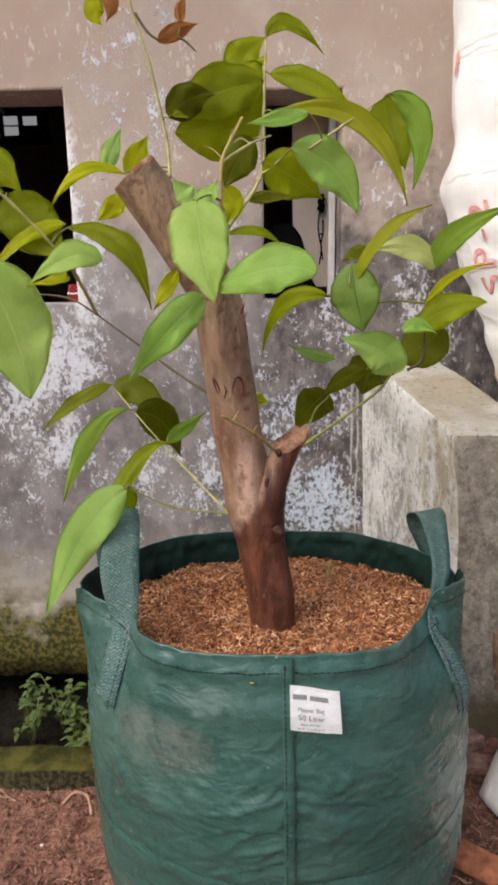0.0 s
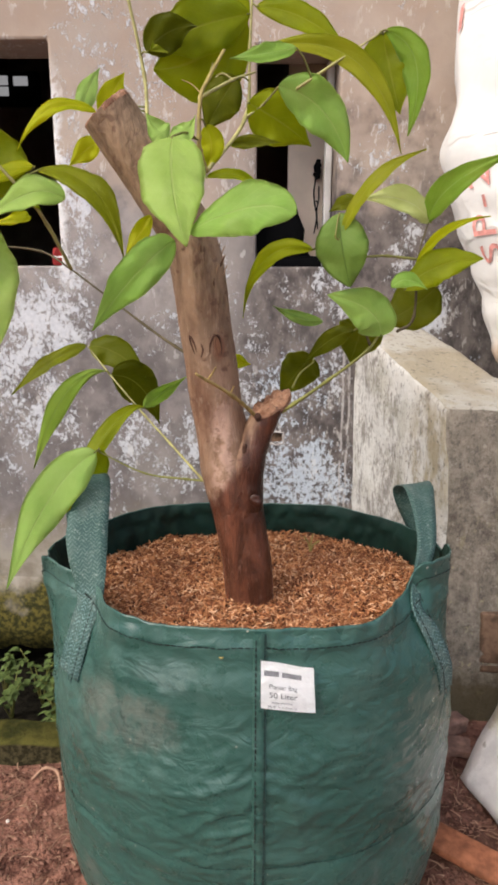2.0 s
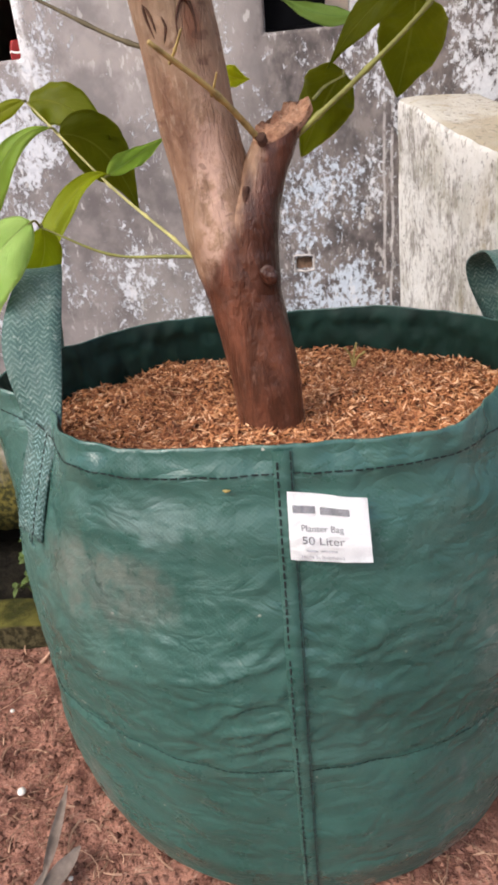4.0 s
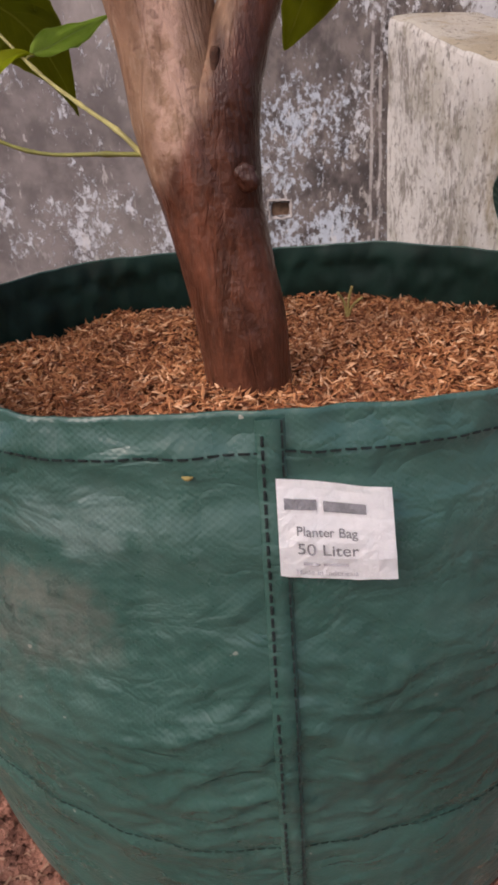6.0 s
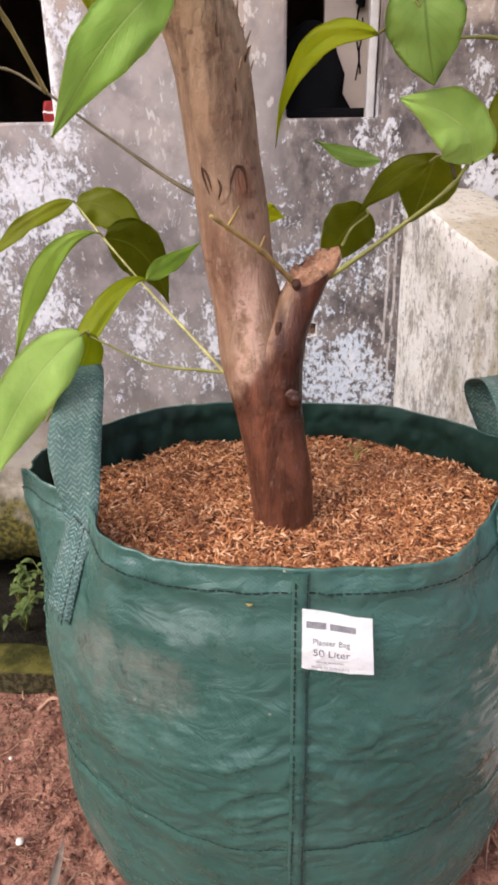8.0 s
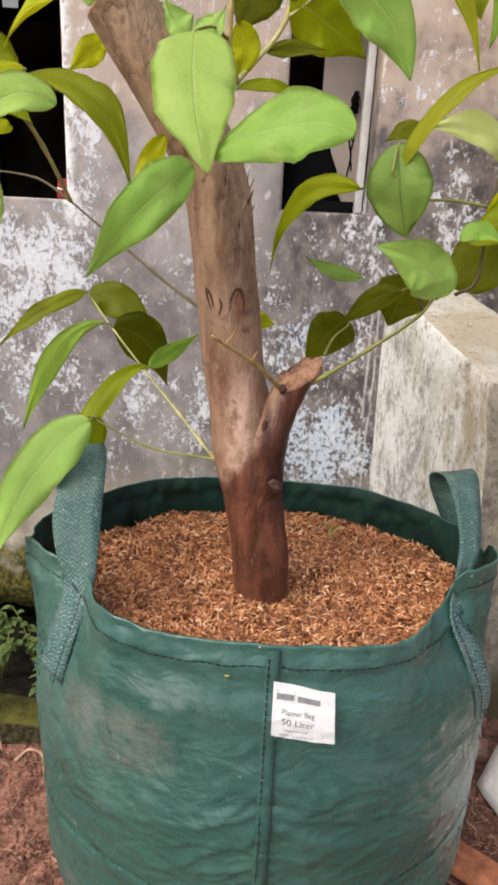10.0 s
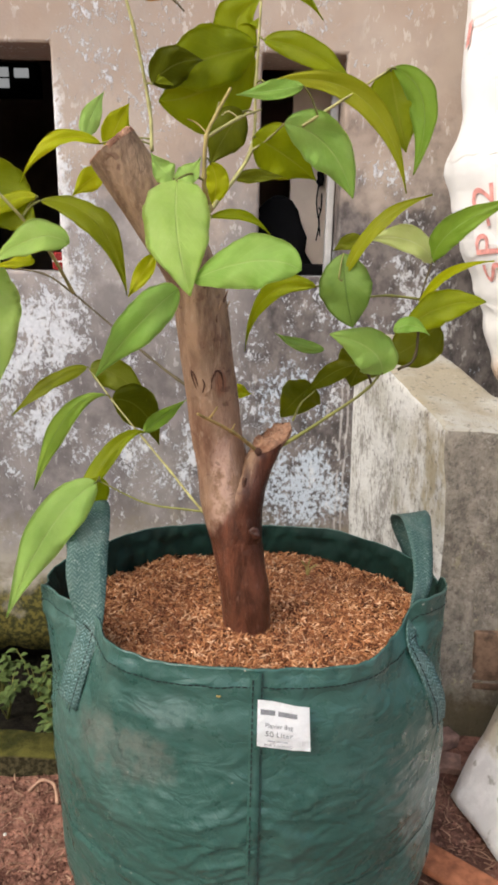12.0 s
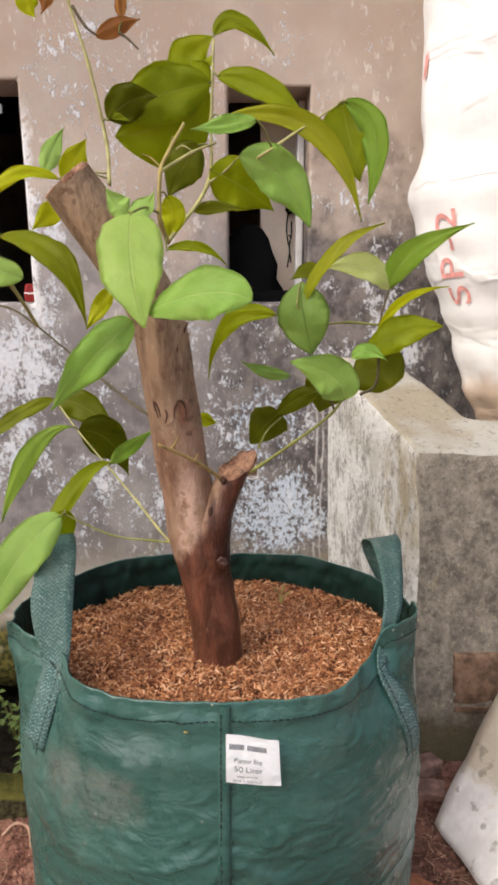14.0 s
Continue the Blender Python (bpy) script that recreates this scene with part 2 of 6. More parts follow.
def tank_material():
    k = Mat("weathered_concrete", 0.9, 0.15)
    z, y, x = k.axis(2), k.axis(1), k.axis(0)
    n = k.node("ShaderNodeSeparateXYZ")
    k.link(k.geo.outputs["Normal"], n.inputs[0])
    mid, fine, big = k.noise(22, 5, 0.62), k.noise(110, 4, 0.6), k.noise(6, 4)
    lump = k.noise(40, 8, 0.82, k.stretch((1, 1, 0.8)))
    base = k.mix(k.step(lump, 0.34, 0.66), (0.105, 0.088, 0.072), (0.31, 0.27, 0.22))
    base = k.mix(k.math("MULTIPLY", k.step(big, 0.4, 0.62), 0.4), base, (0.27, 0.235, 0.195))
    lichen = k.math("MULTIPLY", k.step(k.noise(80, 4, 0.6, k.stretch((1, 1, 1), None, (2, 2, 2))), 0.60, 0.68), k.step(z, 0.42, 0.15))
    base = k.mix(k.math("MULTIPLY", lichen, 0.7), base, (0.40, 0.36, 0.22))
    # thin old paint with runs on the side face
    streak = k.math("ADD", k.math("MULTIPLY", k.noise(30, 6, 0.75, k.stretch((1.0, 1.0, 0.5)), 0.8), 0.42), k.math("MULTIPLY", k.noise(130, 3, 0.6, k.stretch((1, 1, 0.7))), 0.23))
    streak = k.math("ADD", streak, k.math("MULTIPLY", k.noise(11, 4, 0.6), 0.35))
    side = k.step(n.outputs[0], -0.5, -0.85)
    paint = k.mix(k.step(streak, 0.41, 0.53), (0.27, 0.245, 0.225), (0.62, 0.60, 0.575))
    drip = k.math("MULTIPLY", k.step(k.noise(70, 4, 0.6, k.stretch((1.0, 1.0, 0.25)), 0.3), 0.60, 0.68), 0.55)
    paint = k.mix(drip, paint, (0.16, 0.14, 0.12))
    green = k.math("MULTIPLY", k.step(k.noise(12, 4, 0.6, k.stretch((1, 1, 1), None, (7, 1, 3))), 0.50, 0.66), 0.45)
    paint = k.mix(green, paint, (0.34, 0.32, 0.255))
    tan = k.math("MAXIMUM", k.blob((0.28, 0.33, 0.40), (0.15, 0.12, 0.14)), k.math("MULTIPLY", k.blob((0.28, 0.42, 0.30), (0.15, 0.05, 0.05)), 0.7))
    tan = k.math("MULTIPLY", tan, k.step(k.noise(26, 5, 0.65, k.stretch((1, 1, 0.5))), 0.36, 0.60))
    paint = k.mix(k.math("MULTIPLY", tan, 0.8), paint, (0.32, 0.255, 0.15))
    base = k.mix(side, base, paint)
    top = k.step(n.outputs[2], 0.5, 0.85)
    cap = k.mix(k.step(big, 0.42, 0.6), (0.45, 0.425, 0.375), (0.34, 0.295, 0.22))
    cap = k.mix(k.math("MULTIPLY", k.step(mid, 0.52, 0.7), 0.6), cap, (0.31, 0.255, 0.165))
    base = k.mix(top, base, cap)
    base = k.mix(k.math("MULTIPLY", k.step(fine, 0.57, 0.66), 0.5), base, (0.075, 0.062, 0.052))
    grit = k.noise(75, 5, 0.75, k.stretch((1, 1, 1), None, (3, 5, 1)))
    base = k.mix(k.math("MULTIPLY", k.step(grit, 0.56, 0.66), 0.45), base, (0.43, 0.39, 0.33))
    foot = k.step(k.math("ADD", z, k.math("MULTIPLY", k.math("SUBTRACT", mid, 0.5), 0.14)), 0.09, 0.035)
    base = k.mix(k.math("MULTIPLY", foot, 0.85), base, (0.085, 0.066, 0.033))
    k.color(base)
    k.bump((mid, 0.005), (lump, 0.003), (fine, 0.0018))
    return k.m


def earth_material():
    k = Mat("red_brown_earth", 0.95, 0.1)
    z, y = k.axis(2), k.axis(1)
    big, mid, fine = k.noise(5, 4), k.noise(42, 6, 0.7), k.noise(190, 4, 0.65)
    base = k.mix(k.step(mid, 0.34, 0.64), (0.090, 0.038, 0.028), (0.37, 0.180, 0.130))
    base = k.mix(k.math("MULTIPLY", k.step(big, 0.45, 0.65), 0.35), base, (0.34, 0.18, 0.13))
    base = k.mix(k.math("MULTIPLY", k.step(fine, 0.58, 0.70), 0.55), base, (0.52, 0.36, 0.27))
    base = k.mix(k.math("MULTIPLY", k.step(fine, 0.44, 0.34), 0.6), base, (0.05, 0.02, 0.015))
    # damp soil on the right, with the bag's shade painted into it
    damp_shade = k.math("MULTIPLY", k.blob((0.38, -0.02, 0), (0.26, 0.34, 1.0)), k.step(k.noise(14, 4), 0.25, 0.55))
    base = k.mix(k.math("MULTIPLY", damp_shade, 0.7), base, (0.075, 0.038, 0.030))
    # bed of the drain: its deep shade painted as near-black earth
    base = k.mix(k.step(z, -0.06, -0.12), base, k.mix(k.step(mid, 0.35, 0.65), (0.006, 0.005, 0.004), (0.022, 0.019, 0.013)))
    k.color(base)
    k.bump((mid, 0.009), (fine, 0.003))
    return k.m


def moss_material():
    k = Mat("mossy_concrete", 0.95, 0.1)
    mid, fine = k.noise(20, 5, 0.65), k.noise(120, 4, 0.6)
    up = k.node("ShaderNodeSeparateXYZ")
    k.link(k.geo.outputs["Normal"], up.inputs[0])
    stone = k.mix(k.step(fine, 0.4, 0.65), (0.022, 0.018, 0.009), (0.068, 0.056, 0.028))
    green = k.mix(k.step(mid, 0.35, 0.65), (0.022, 0.024, 0.006), (0.09, 0.082, 0.02))
    k.color(k.mix(k.math("MULTIPLY", k.step(up.outputs[2], 0.25, 0.75), k.step(mid, 0.25, 0.42)), stone, green))
    k.bump((mid, 0.006), (fine, 0.002))
    return k.m


def fabric_material():
    k = Mat("green_woven_plastic", 0.5, 0.45)
    z = k.axis(2)
    u = k.axis(0, k.uv)
    v = k.axis(1, k.uv)
    big, mid = k.noise(9, 4), k.noise(38, 5, 0.6)
    base = k.mix(k.step(big, 0.3, 0.7), (0.020, 0.067, 0.055), (0.037, 0.098, 0.082))
    # woven tapes, about 2.5 mm
    offset = k.math("MULTIPLY", k.math("SIGN", k.math("SINE", k.math("MULTIPLY", u, 1900.0))), 1.57)
    weave = k.math("SINE", k.math("ADD", k.math("MULTIPLY", v, 2300.0), offset))
    base = k.mix(k.math("MULTIPLY", k.step(weave, -0.4, 0.9), 0.04), base, (0.07, 0.155, 0.135))
    rib = k.noise(300, 2, 0.5, k.stretch((0.35, 0.35, 1.0)))
    base = k.mix(k.math("MULTIPLY", k.step(rib, 0.48, 0.68), 0.14), base, (0.075, 0.135, 0.115))
    # dust rubbed into the cloth plus painted sheen, mostly on the upper half
    pale = k.math("MULTIPLY", k.step(k.noise(10, 6, 0.68), 0.46, 0.70), k.step(z, 0.14, 0.31))
    base = k.mix(k.math("MULTIPLY", pale, 0.36), base, (0.12, 0.18, 0.155))
    soil = k.noise(45, 6, 0.72)
    mud = k.math("MAXIMUM", k.blob((-0.118, -0.152, 0.290), (0.092, 0.09, 0.045)), k.math("MULTIPLY", k.blob((0.185, -0.1, 0.225), (0.085, 0.11, 0.12)), 0.52))
    mud = k.math("MAXIMUM", mud, k.math("MULTIPLY", k.blob((-0.16, -0.13, 0.07), (0.03, 0.06, 0.06)), 0.8))
    mud = k.math("MULTIPLY", k.step(k.math("MULTIPLY", mud, k.step(soil, 0.26, 0.66)), 0.06, 0.70), k.mix(k.step(k.noise(130, 4, 0.7), 0.36, 0.56), (0.45, 0.45, 0.45), (1.0, 1.0, 1.0)))
    base = k.mix(k.math("MULTIPLY", mud, 0.92), base, k.mix(k.step(mid, 0.35, 0.65), (0.068, 0.095, 0.082), (0.122, 0.143, 0.122)))
    pit = k.math("MULTIPLY", k.step(k.noise(95, 3, 0.6, k.stretch((1, 1, 0.7))), 0.63, 0.70), mud)
    base = k.mix(k.math("MULTIPLY", pit, 0.8), base, (0.022, 0.035, 0.030))
    # sky reflection on the upper left cloth, painted as a pale blotch
    sky_sheen = k.math("MULTIPLY", k.blob((-0.070, -0.165, 0.338), (0.050, 0.07, 0.026)), k.step(k.noise(40, 5, 0.65, k.stretch((0.6, 0.6, 1.3))), 0.40, 0.62))
    base = k.mix(k.math("MULTIPLY", sky_sheen, 0.42), base, (0.17, 0.235, 0.225))
    # dried runs of lime on one side
    lime = k.math("MAXIMUM", k.blob((0.205, -0.07, 0.13), (0.07, 0.12, 0.16)), k.math("MULTIPLY", k.blob((0.115, -0.16, 0.075), (0.055, 0.08, 0.085)), 0.8))
    runs = k.math("MULTIPLY", k.step(k.noise(70, 5, 0.65, k.stretch((1, 1, 0.22)), 0.4), 0.52, 0.66), lime)
    base = k.mix(k.math("MULTIPLY", runs, 0.36), base, (0.28, 0.275, 0.25))
    foot = k.math("MULTIPLY", k.step(k.math("ADD", z, k.math("MULTIPLY", mid, 0.08)), 0.065, 0.03), 0.7)
    base = k.mix(foot, base, (0.20, 0.10, 0.075))
    specks = k.math("MULTIPLY", k.step(k.noise(170, 2), 0.715, 0.74), k.step(k.noise(11, 3, 0.5), 0.5, 0.62))
    base = k.mix(k.math("MULTIPLY", specks, 0.7), base, (0.42, 0.40, 0.34))
    k.color(base)
    k.rough(k.mix(k.step(mid, 0.3, 0.7), (0.22, 0.22, 0.22), (0.42, 0.42, 0.42)))
    crease = k.noise(16, 3, 0.5, k.stretch((0.8, 0.8, 1.25)), 0.3)
    facet = k.noise(34, 3, 0.5, k.stretch((0.8, 0.8, 1.3)), 0.6)
    facet = k.math("ABSOLUTE", k.math("SUBTRACT", facet, 0.5))
    k.bump((crease, 0.0026), (facet, 0.0042), (k.noise(70, 3, 0.5), 0.0006), (weave, 0.00003), (rib, 0.00012))
    return k.m


def webbing_material():
    k = Mat("green_webbing", 0.55, 0.4)
    u, v = k.axis(0, k.uv), k.axis(1, k.uv)
    # chevrons in columns, blurred by loose fibres
    zig = k.math("PINGPONG", k.math("ADD", u, 0.5), 0.0045)
    twill = k.math("SINE", k.math("MULTIPLY", k.math("ADD", v, k.math("MULTIPLY", zig, 1.1)), 1500.0))
    twill = k.math("ADD", k.math("MULTIPLY", twill, 0.42), k.math("MULTIPLY", k.math("SUBTRACT", k.noise(380, 4, 0.7), 0.5), 3.4))
    stroke = k.mix(k.step(k.axis(2), 0.388, 0.372), (0.135, 0.205, 0.180), (0.22, 0.345, 0.345))
    base = k.mix(k.step(twill, -0.2, 1.1), (0.030, 0.078, 0.068), stroke)
    base = k.mix(k.math("MULTIPLY", k.step(k.noise(240, 3, 0.6), 0.60, 0.70), 0.5), base, (0.30, 0.36, 0.33))
    base = k.mix(k.math("MULTIPLY", k.step(k.noise(30, 4), 0.5, 0.7), 0.4), base, (0.16, 0.20, 0.18))
    k.color(base)
    k.bump((twill, 0.0003))
    return k.m


def bark_material():
    k = Mat("brown_bark", 0.75, 0.3)
    z, x, y = k.axis(2), k.axis(0), k.axis(1)
    tall = k.stretch((1.0, 1.0, 0.28))
    mid, fine = k.noise(60, 6, 0.7, tall, 0.4), k.noise(240, 4, 0.65, tall)
    patch = k.noise(16, 4, 0.6, k.stretch((1, 1, 0.6)))
    base = k.mix(k.step(mid, 0.32, 0.66), (0.130, 0.062, 0.036), (0.29, 0.165, 0.103))
    base = k.mix(k.math("MULTIPLY", k.step(patch, 0.44, 0.66), 0.5), base, (0.275, 0.185, 0.120))
    base = k.mix(k.math("MULTIPLY", k.step(fine, 0.56, 0.68), 0.38), base, (0.42, 0.305, 0.225))
    fissure = k.step(k.math("ABSOLUTE", k.math("SUBTRACT", k.noise(38, 4, 0.6, k.stretch((1, 1, 0.22)), 0.6), 0.5)), 0.035, 0.0)
    base = k.mix(k.math("MULTIPLY", fissure, k.math("ADD", k.math("MULTIPLY", k.step(z, 0.68, 0.76), 0.12), 0.18)), base, (0.10, 0.046, 0.03))
    # the weathered upper end is greyer and tan
    base = k.mix(k.math("MULTIPLY", k.step(z, 0.58, 0.74), 0.55), base, k.mix(k.step(mid, 0.34, 0.62), (0.080, 0.054, 0.032), (0.30, 0.215, 0.130)))
    loop = k.blob((-0.0310, -0.0265, 0.612), (0.0095, 0.025, 0.020))
    base = k.mix(k.math("MULTIPLY", loop, 0.75), base, (0.17, 0.062, 0.03))
    # highlight along the trunk's left side, painted as a pale broken streak
    left_highlight = k.math("MULTIPLY", k.blob((-0.028, -0.03, 0.500), (0.017, 0.05, 0.105)), k.step(k.noise(70, 5, 0.7), 0.38, 0.58))
    base = k.mix(k.math("MULTIPLY", left_highlight, 0.75), base, (0.50, 0.325, 0.255))
    # shade in the crease of the fork, painted as a dark strip
    cleft_shade = k.math("MULTIPLY", k.blob((-0.0040, -0.028, 0.507), (0.0050, 0.03, 0.036)), 0.85)
    base = k.mix(cleft_shade, base, (0.050, 0.024, 0.016))
    # the lower trunk is wet and red-brown
    wet = k.step(k.math("ADD", k.math("ADD", z, k.math("MULTIPLY", x, -1.9)), k.math("MULTIPLY", k.math("SUBTRACT", patch, 0.5), 0.10)), 0.540, 0.516)
    soaked = k.mix(k.step(mid, 0.35, 0.7), (0.050, 0.016, 0.009), (0.150, 0.047, 0.026))
    soaked = k.mix(k.math("MULTIPLY", k.step(fine, 0.58, 0.7), 0.5), soaked, (0.20, 0.10, 0.075))
    base = k.mix(k.math("MULTIPLY", wet, 0.92), base, soaked)
    black = k.math("MULTIPLY", k.blob((0.023, -0.02, 0.470), (0.040, 0.06, 0.075)), 0.95)
    base = k.mix(black, base, (0.030, 0.011, 0.008))
    scar = k.step(k.noise(70, 2, 0.4, k.stretch((1, 1, 1.5))), 0.66, 0.70)
    base = k.mix(k.math("MULTIPLY", scar, 0.5), base, (0.08, 0.033, 0.022))
    k.color(base)
    k.rough(k.mix(wet, (0.62, 0.62, 0.62), (0.33, 0.33, 0.33)))
    pits = k.noise(110, 3, 0.6)
    k.bump((patch, 0.004), (mid, 0.0020), (pits, 0.0016), (fissure, -0.0003), (fine, 0.0006))
    return k.m


def leaf_material(name, deep, fresh, glow, through_light=0.35, gloss=0.30):
    k = Mat(name, gloss, 0.28)
    u, v = k.axis(0, k.uv), k.axis(1, k.uv)
    off = k.math("ABSOLUTE", k.math("SUBTRACT", u, 0.5))
    patch = k.noise(25, 4)
    base = k.mix(k.step(k.math("ADD", k.math("MULTIPLY", patch, 0.7), k.math("MULTIPLY", k.random(), 0.3)), 0.3, 0.7), deep, fresh)
    rib = k.step(off, 0.024, 0.008)
    vein = k.math("SINE", k.math("MULTIPLY", k.math("SUBTRACT", v, k.math("MULTIPLY", off, 0.75)), 62.0))
    vein = k.math("MULTIPLY", k.step(vein, 0.80, 1.0), 0.085)
    base = k.mix(k.math("MAXIMUM", k.math("MULTIPLY", rib, 0.5), vein), base, glow)
    blotch = k.math("MULTIPLY", k.step(k.noise(55, 4, 0.6), 0.52, 0.7), 0.3)
    base = k.mix(blotch, base, fresh)
    edge = k.math("MULTIPLY", k.step(k.math("ADD", off, k.math("MULTIPLY", k.math("SUBTRACT", patch, 0.5), 0.08)), 0.45, 0.5), 0.4)
    base = k.mix(edge, base, glow)
    k.color(base)
    k.bump((vein, 0.0010), (k.noise(160, 3), 0.0004), (k.noise(38, 3), 0.0016), (rib, 0.0004))
    sheer = k.node("ShaderNodeBsdfTranslucent")
    k.link(base, sheer.inputs[0])
    blend = k.node("ShaderNodeMixShader")
    blend.inputs[0].default_value = through_light
    k.link(k.b.outputs[0], blend.inputs[1])
    k.link(sheer.outputs[0], blend.inputs[2])
    k.link(blend.outputs[0], k.t.nodes["Material Output"].inputs[0])
    return k.m


def husk_material():
    k = Mat("rice_husk", 0.7, 0.25)
    n = k.node("ShaderNodeValToRGB")
    k.link(k.island(), n.inputs[0])
    stops = n.color_ramp.elements
    stops[0].position, stops[0].color = 0.0, (0.09, 0.026, 0.011, 1)
    stops[1].position, stops[1].color = 1.0, (0.78, 0.50, 0.31, 1)
    for at, rgb in ((0.4, (0.32, 0.120, 0.048)), (0.8, (0.52, 0.245, 0.110))):
        e = stops.new(at)
        e.color = (*rgb, 1)
    k.color(k.mix(k.math("MULTIPLY", k.step(k.noise(18, 3), 0.5, 0.7), 0.5), n.outputs[0], (0.16, 0.06, 0.03)))
    return k.m


def straw_material():
    k = Mat("dry_straw", 0.8, 0.2)
    k.color(k.mix(k.island(), (0.11, 0.052, 0.034), (0.40, 0.245, 0.165)))
    return k.m


def sack_material():
    k = Mat("white_woven_sack", 0.55, 0.35)
    z = k.axis(2)
    base = k.mix(k.step(k.noise(7, 4), 0.35, 0.65), (0.74, 0.715, 0.70), (0.82, 0.80, 0.785))
    dirt = k.step(k.math("ADD", z, k.math("MULTIPLY", k.math("SUBTRACT", k.noise(14, 4), 0.5), 0.08)), 0.59, 0.545)
    base = k.mix(k.math("MULTIPLY", dirt, 0.85), base, (0.45, 0.30, 0.19))
    grey = k.math("MULTIPLY", k.step(k.noise(10, 5, 0.7, k.stretch((1, 1, 2.5))), 0.58, 0.75), 0.3)
    base = k.mix(grey, base, (0.42, 0.41, 0.41))
    k.color(base)
    fold = k.step(k.math("ABSOLUTE", k.math("SUBTRACT", k.noise(6, 3, 0.5, k.stretch((0.8, 0.8, 1.3)), 0.6), 0.5)), 0.05, 0.0)
    k.bump((k.noise(9, 3, 0.5, k.stretch((1.2, 1.2, 1.0))), 0.009), (fold, 0.0014), (k.noise(60, 3), 0.0008))
    return k.m


def slab_material():
    k = Mat("painted_cement_slab", 0.85, 0.2)
    mid, fine = k.noise(24, 5, 0.65), k.noise(120, 3)
    z = k.axis(2)
    base = k.mix(k.step(mid, 0.35, 0.65), (0.66, 0.63, 0.62), (0.82, 0.79, 0.78))
    mould = k.step(k.math("ADD", z, k.math("MULTIPLY", k.math("SUBTRACT", mid, 0.5), 0.12)), 0.060, 0.085)
    base = k.mix(k.math("MULTIPLY", mould, 0.8), base, (0.47, 0.40, 0.29))
    base = k.mix(k.math("MULTIPLY", k.step(k.noise(38, 3, 0.5), 0.58, 0.66), 0.6), base, (0.22, 0.185, 0.14))
    k.color(base)
    k.bump((mid, 0.005), (fine, 0.0012))
    return k.m


def cut_wood_material():
    k = Mat("cut_wood", 0.85, 0.15)
    mid, fine = k.noise(75, 5, 0.7), k.noise(260, 4, 0.65)
    base = k.mix(k.step(mid, 0.35, 0.65), (0.19, 0.088, 0.052), (0.42, 0.235, 0.15))
    base = k.mix(k.math("MULTIPLY", k.step(fine, 0.55, 0.7), 0.5), base, (0.56, 0.40, 0.29))
    k.color(k.mix(k.math("MULTIPLY", k.step(k.noise(30, 3), 0.5, 0.65), 0.6), base, (0.10, 0.045, 0.03)))
    k.bump((mid, 0.005), (fine, 0.0015))
    return k.m


plaster = wall_material()
concrete = tank_material()
earth = earth_material()
moss = moss_material()
fabric = fabric_material()
webbing = webbing_material()
bark = bark_material()
husk = husk_material()
straw = straw_material()
sackcloth = sack_material()
slab_paint = slab_material()
cut_wood = cut_wood_material()
shaded_stone = plain("shaded_footing_stone", (0.012, 0.010, 0.008), 0.95, 0.5, 18, 0.05)
# cloth green taken nearly black for the shade inside the bag
shaded_inside = plain("shaded_cloth_inside", (0.008, 0.025, 0.019), 0.6, 0.4, 24, 0.2)
thread = plain("black_thread", (0.008, 0.014, 0.014), 0.7, 0.3, 200)
paper = plain("white_label_cloth", (0.95, 0.94, 0.95), 0.6, 0.03, 60)
ink = plain("dark_grey_print", (0.18, 0.178, 0.19), 0.7, 0.2, 200)
faint_ink = plain("faint_grey_print", (0.42, 0.41, 0.44), 0.7, 0.2, 200)
red_print = plain("faded_red_print", (0.68, 0.30, 0.27), 0.7, 0.3, 90)
terracotta = plain("terracotta", (0.31, 0.115, 0.058), 0.8, 0.45, 45)
brick_clay = plain("dull_brick", (0.155, 0.095, 0.062), 0.9, 0.5, 60)
room_paint = plain("dark_room_wall", (0.36, 0.29, 0.26), 0.9, 0.3, 6)
beige_paint = plain("beige_partition", (0.78, 0.66, 0.57), 0.8, 0.12, 8)
jamb_paint = plain("grey_white_jamb", (0.55, 0.54, 0.54), 0.7, 0.15, 20)
black_plastic = plain("black_plastic", (0.006, 0.006, 0.007), 0.7, 0.2, 20, 0.05)
red_plastic = plain("red_plastic", (0.30, 0.025, 0.025), 0.45, 0.2, 20)
orange_plastic = plain("orange_plastic", (0.55, 0.14, 0.03), 0.45, 0.2, 20)
metal = plain("dull_steel", (0.72, 0.71, 0.70), 0.45, 0.2, 30)
pebble_stone = plain("pale_stone", (0.62, 0.58, 0.53), 0.8, 0.15, 60)
dead_leaf = plain("grey_dead_leaf", (0.30, 0.24, 0.205), 0.8, 0.3, 60)
twig_bright = plain("green_yellow_twig", (0.36, 0.33, 0.13), 0.55, 0.25, 60)
twig_yellow = plain("yellow_brown_twig", (0.33, 0.235, 0.085), 0.6, 0.35, 90)
twig_green = plain("green_twig", (0.19, 0.19, 0.05), 0.55, 0.25, 60)
twig_dark = plain("olive_brown_twig", (0.09, 0.07, 0.035), 0.6, 0.25, 60)
twig_brown = plain("brown_twig", (0.32, 0.25, 0.085), 0.65, 0.3, 60)
leaf_light = leaf_material("leaf_light_green", (0.35, 0.56, 0.115), (0.50, 0.69, 0.21), (0.62, 0.74, 0.30), 0.35, 0.42)
leaf_fresh = leaf_material("leaf_fresh_green", (0.46, 0.635, 0.16), (0.60, 0.745, 0.27), (0.64, 0.75, 0.30), 0.35, 0.42)
leaf_mid = leaf_material("leaf_green", (0.27, 0.43, 0.045), (0.39, 0.54, 0.09), (0.46, 0.58, 0.2), 0.4, 0.42)
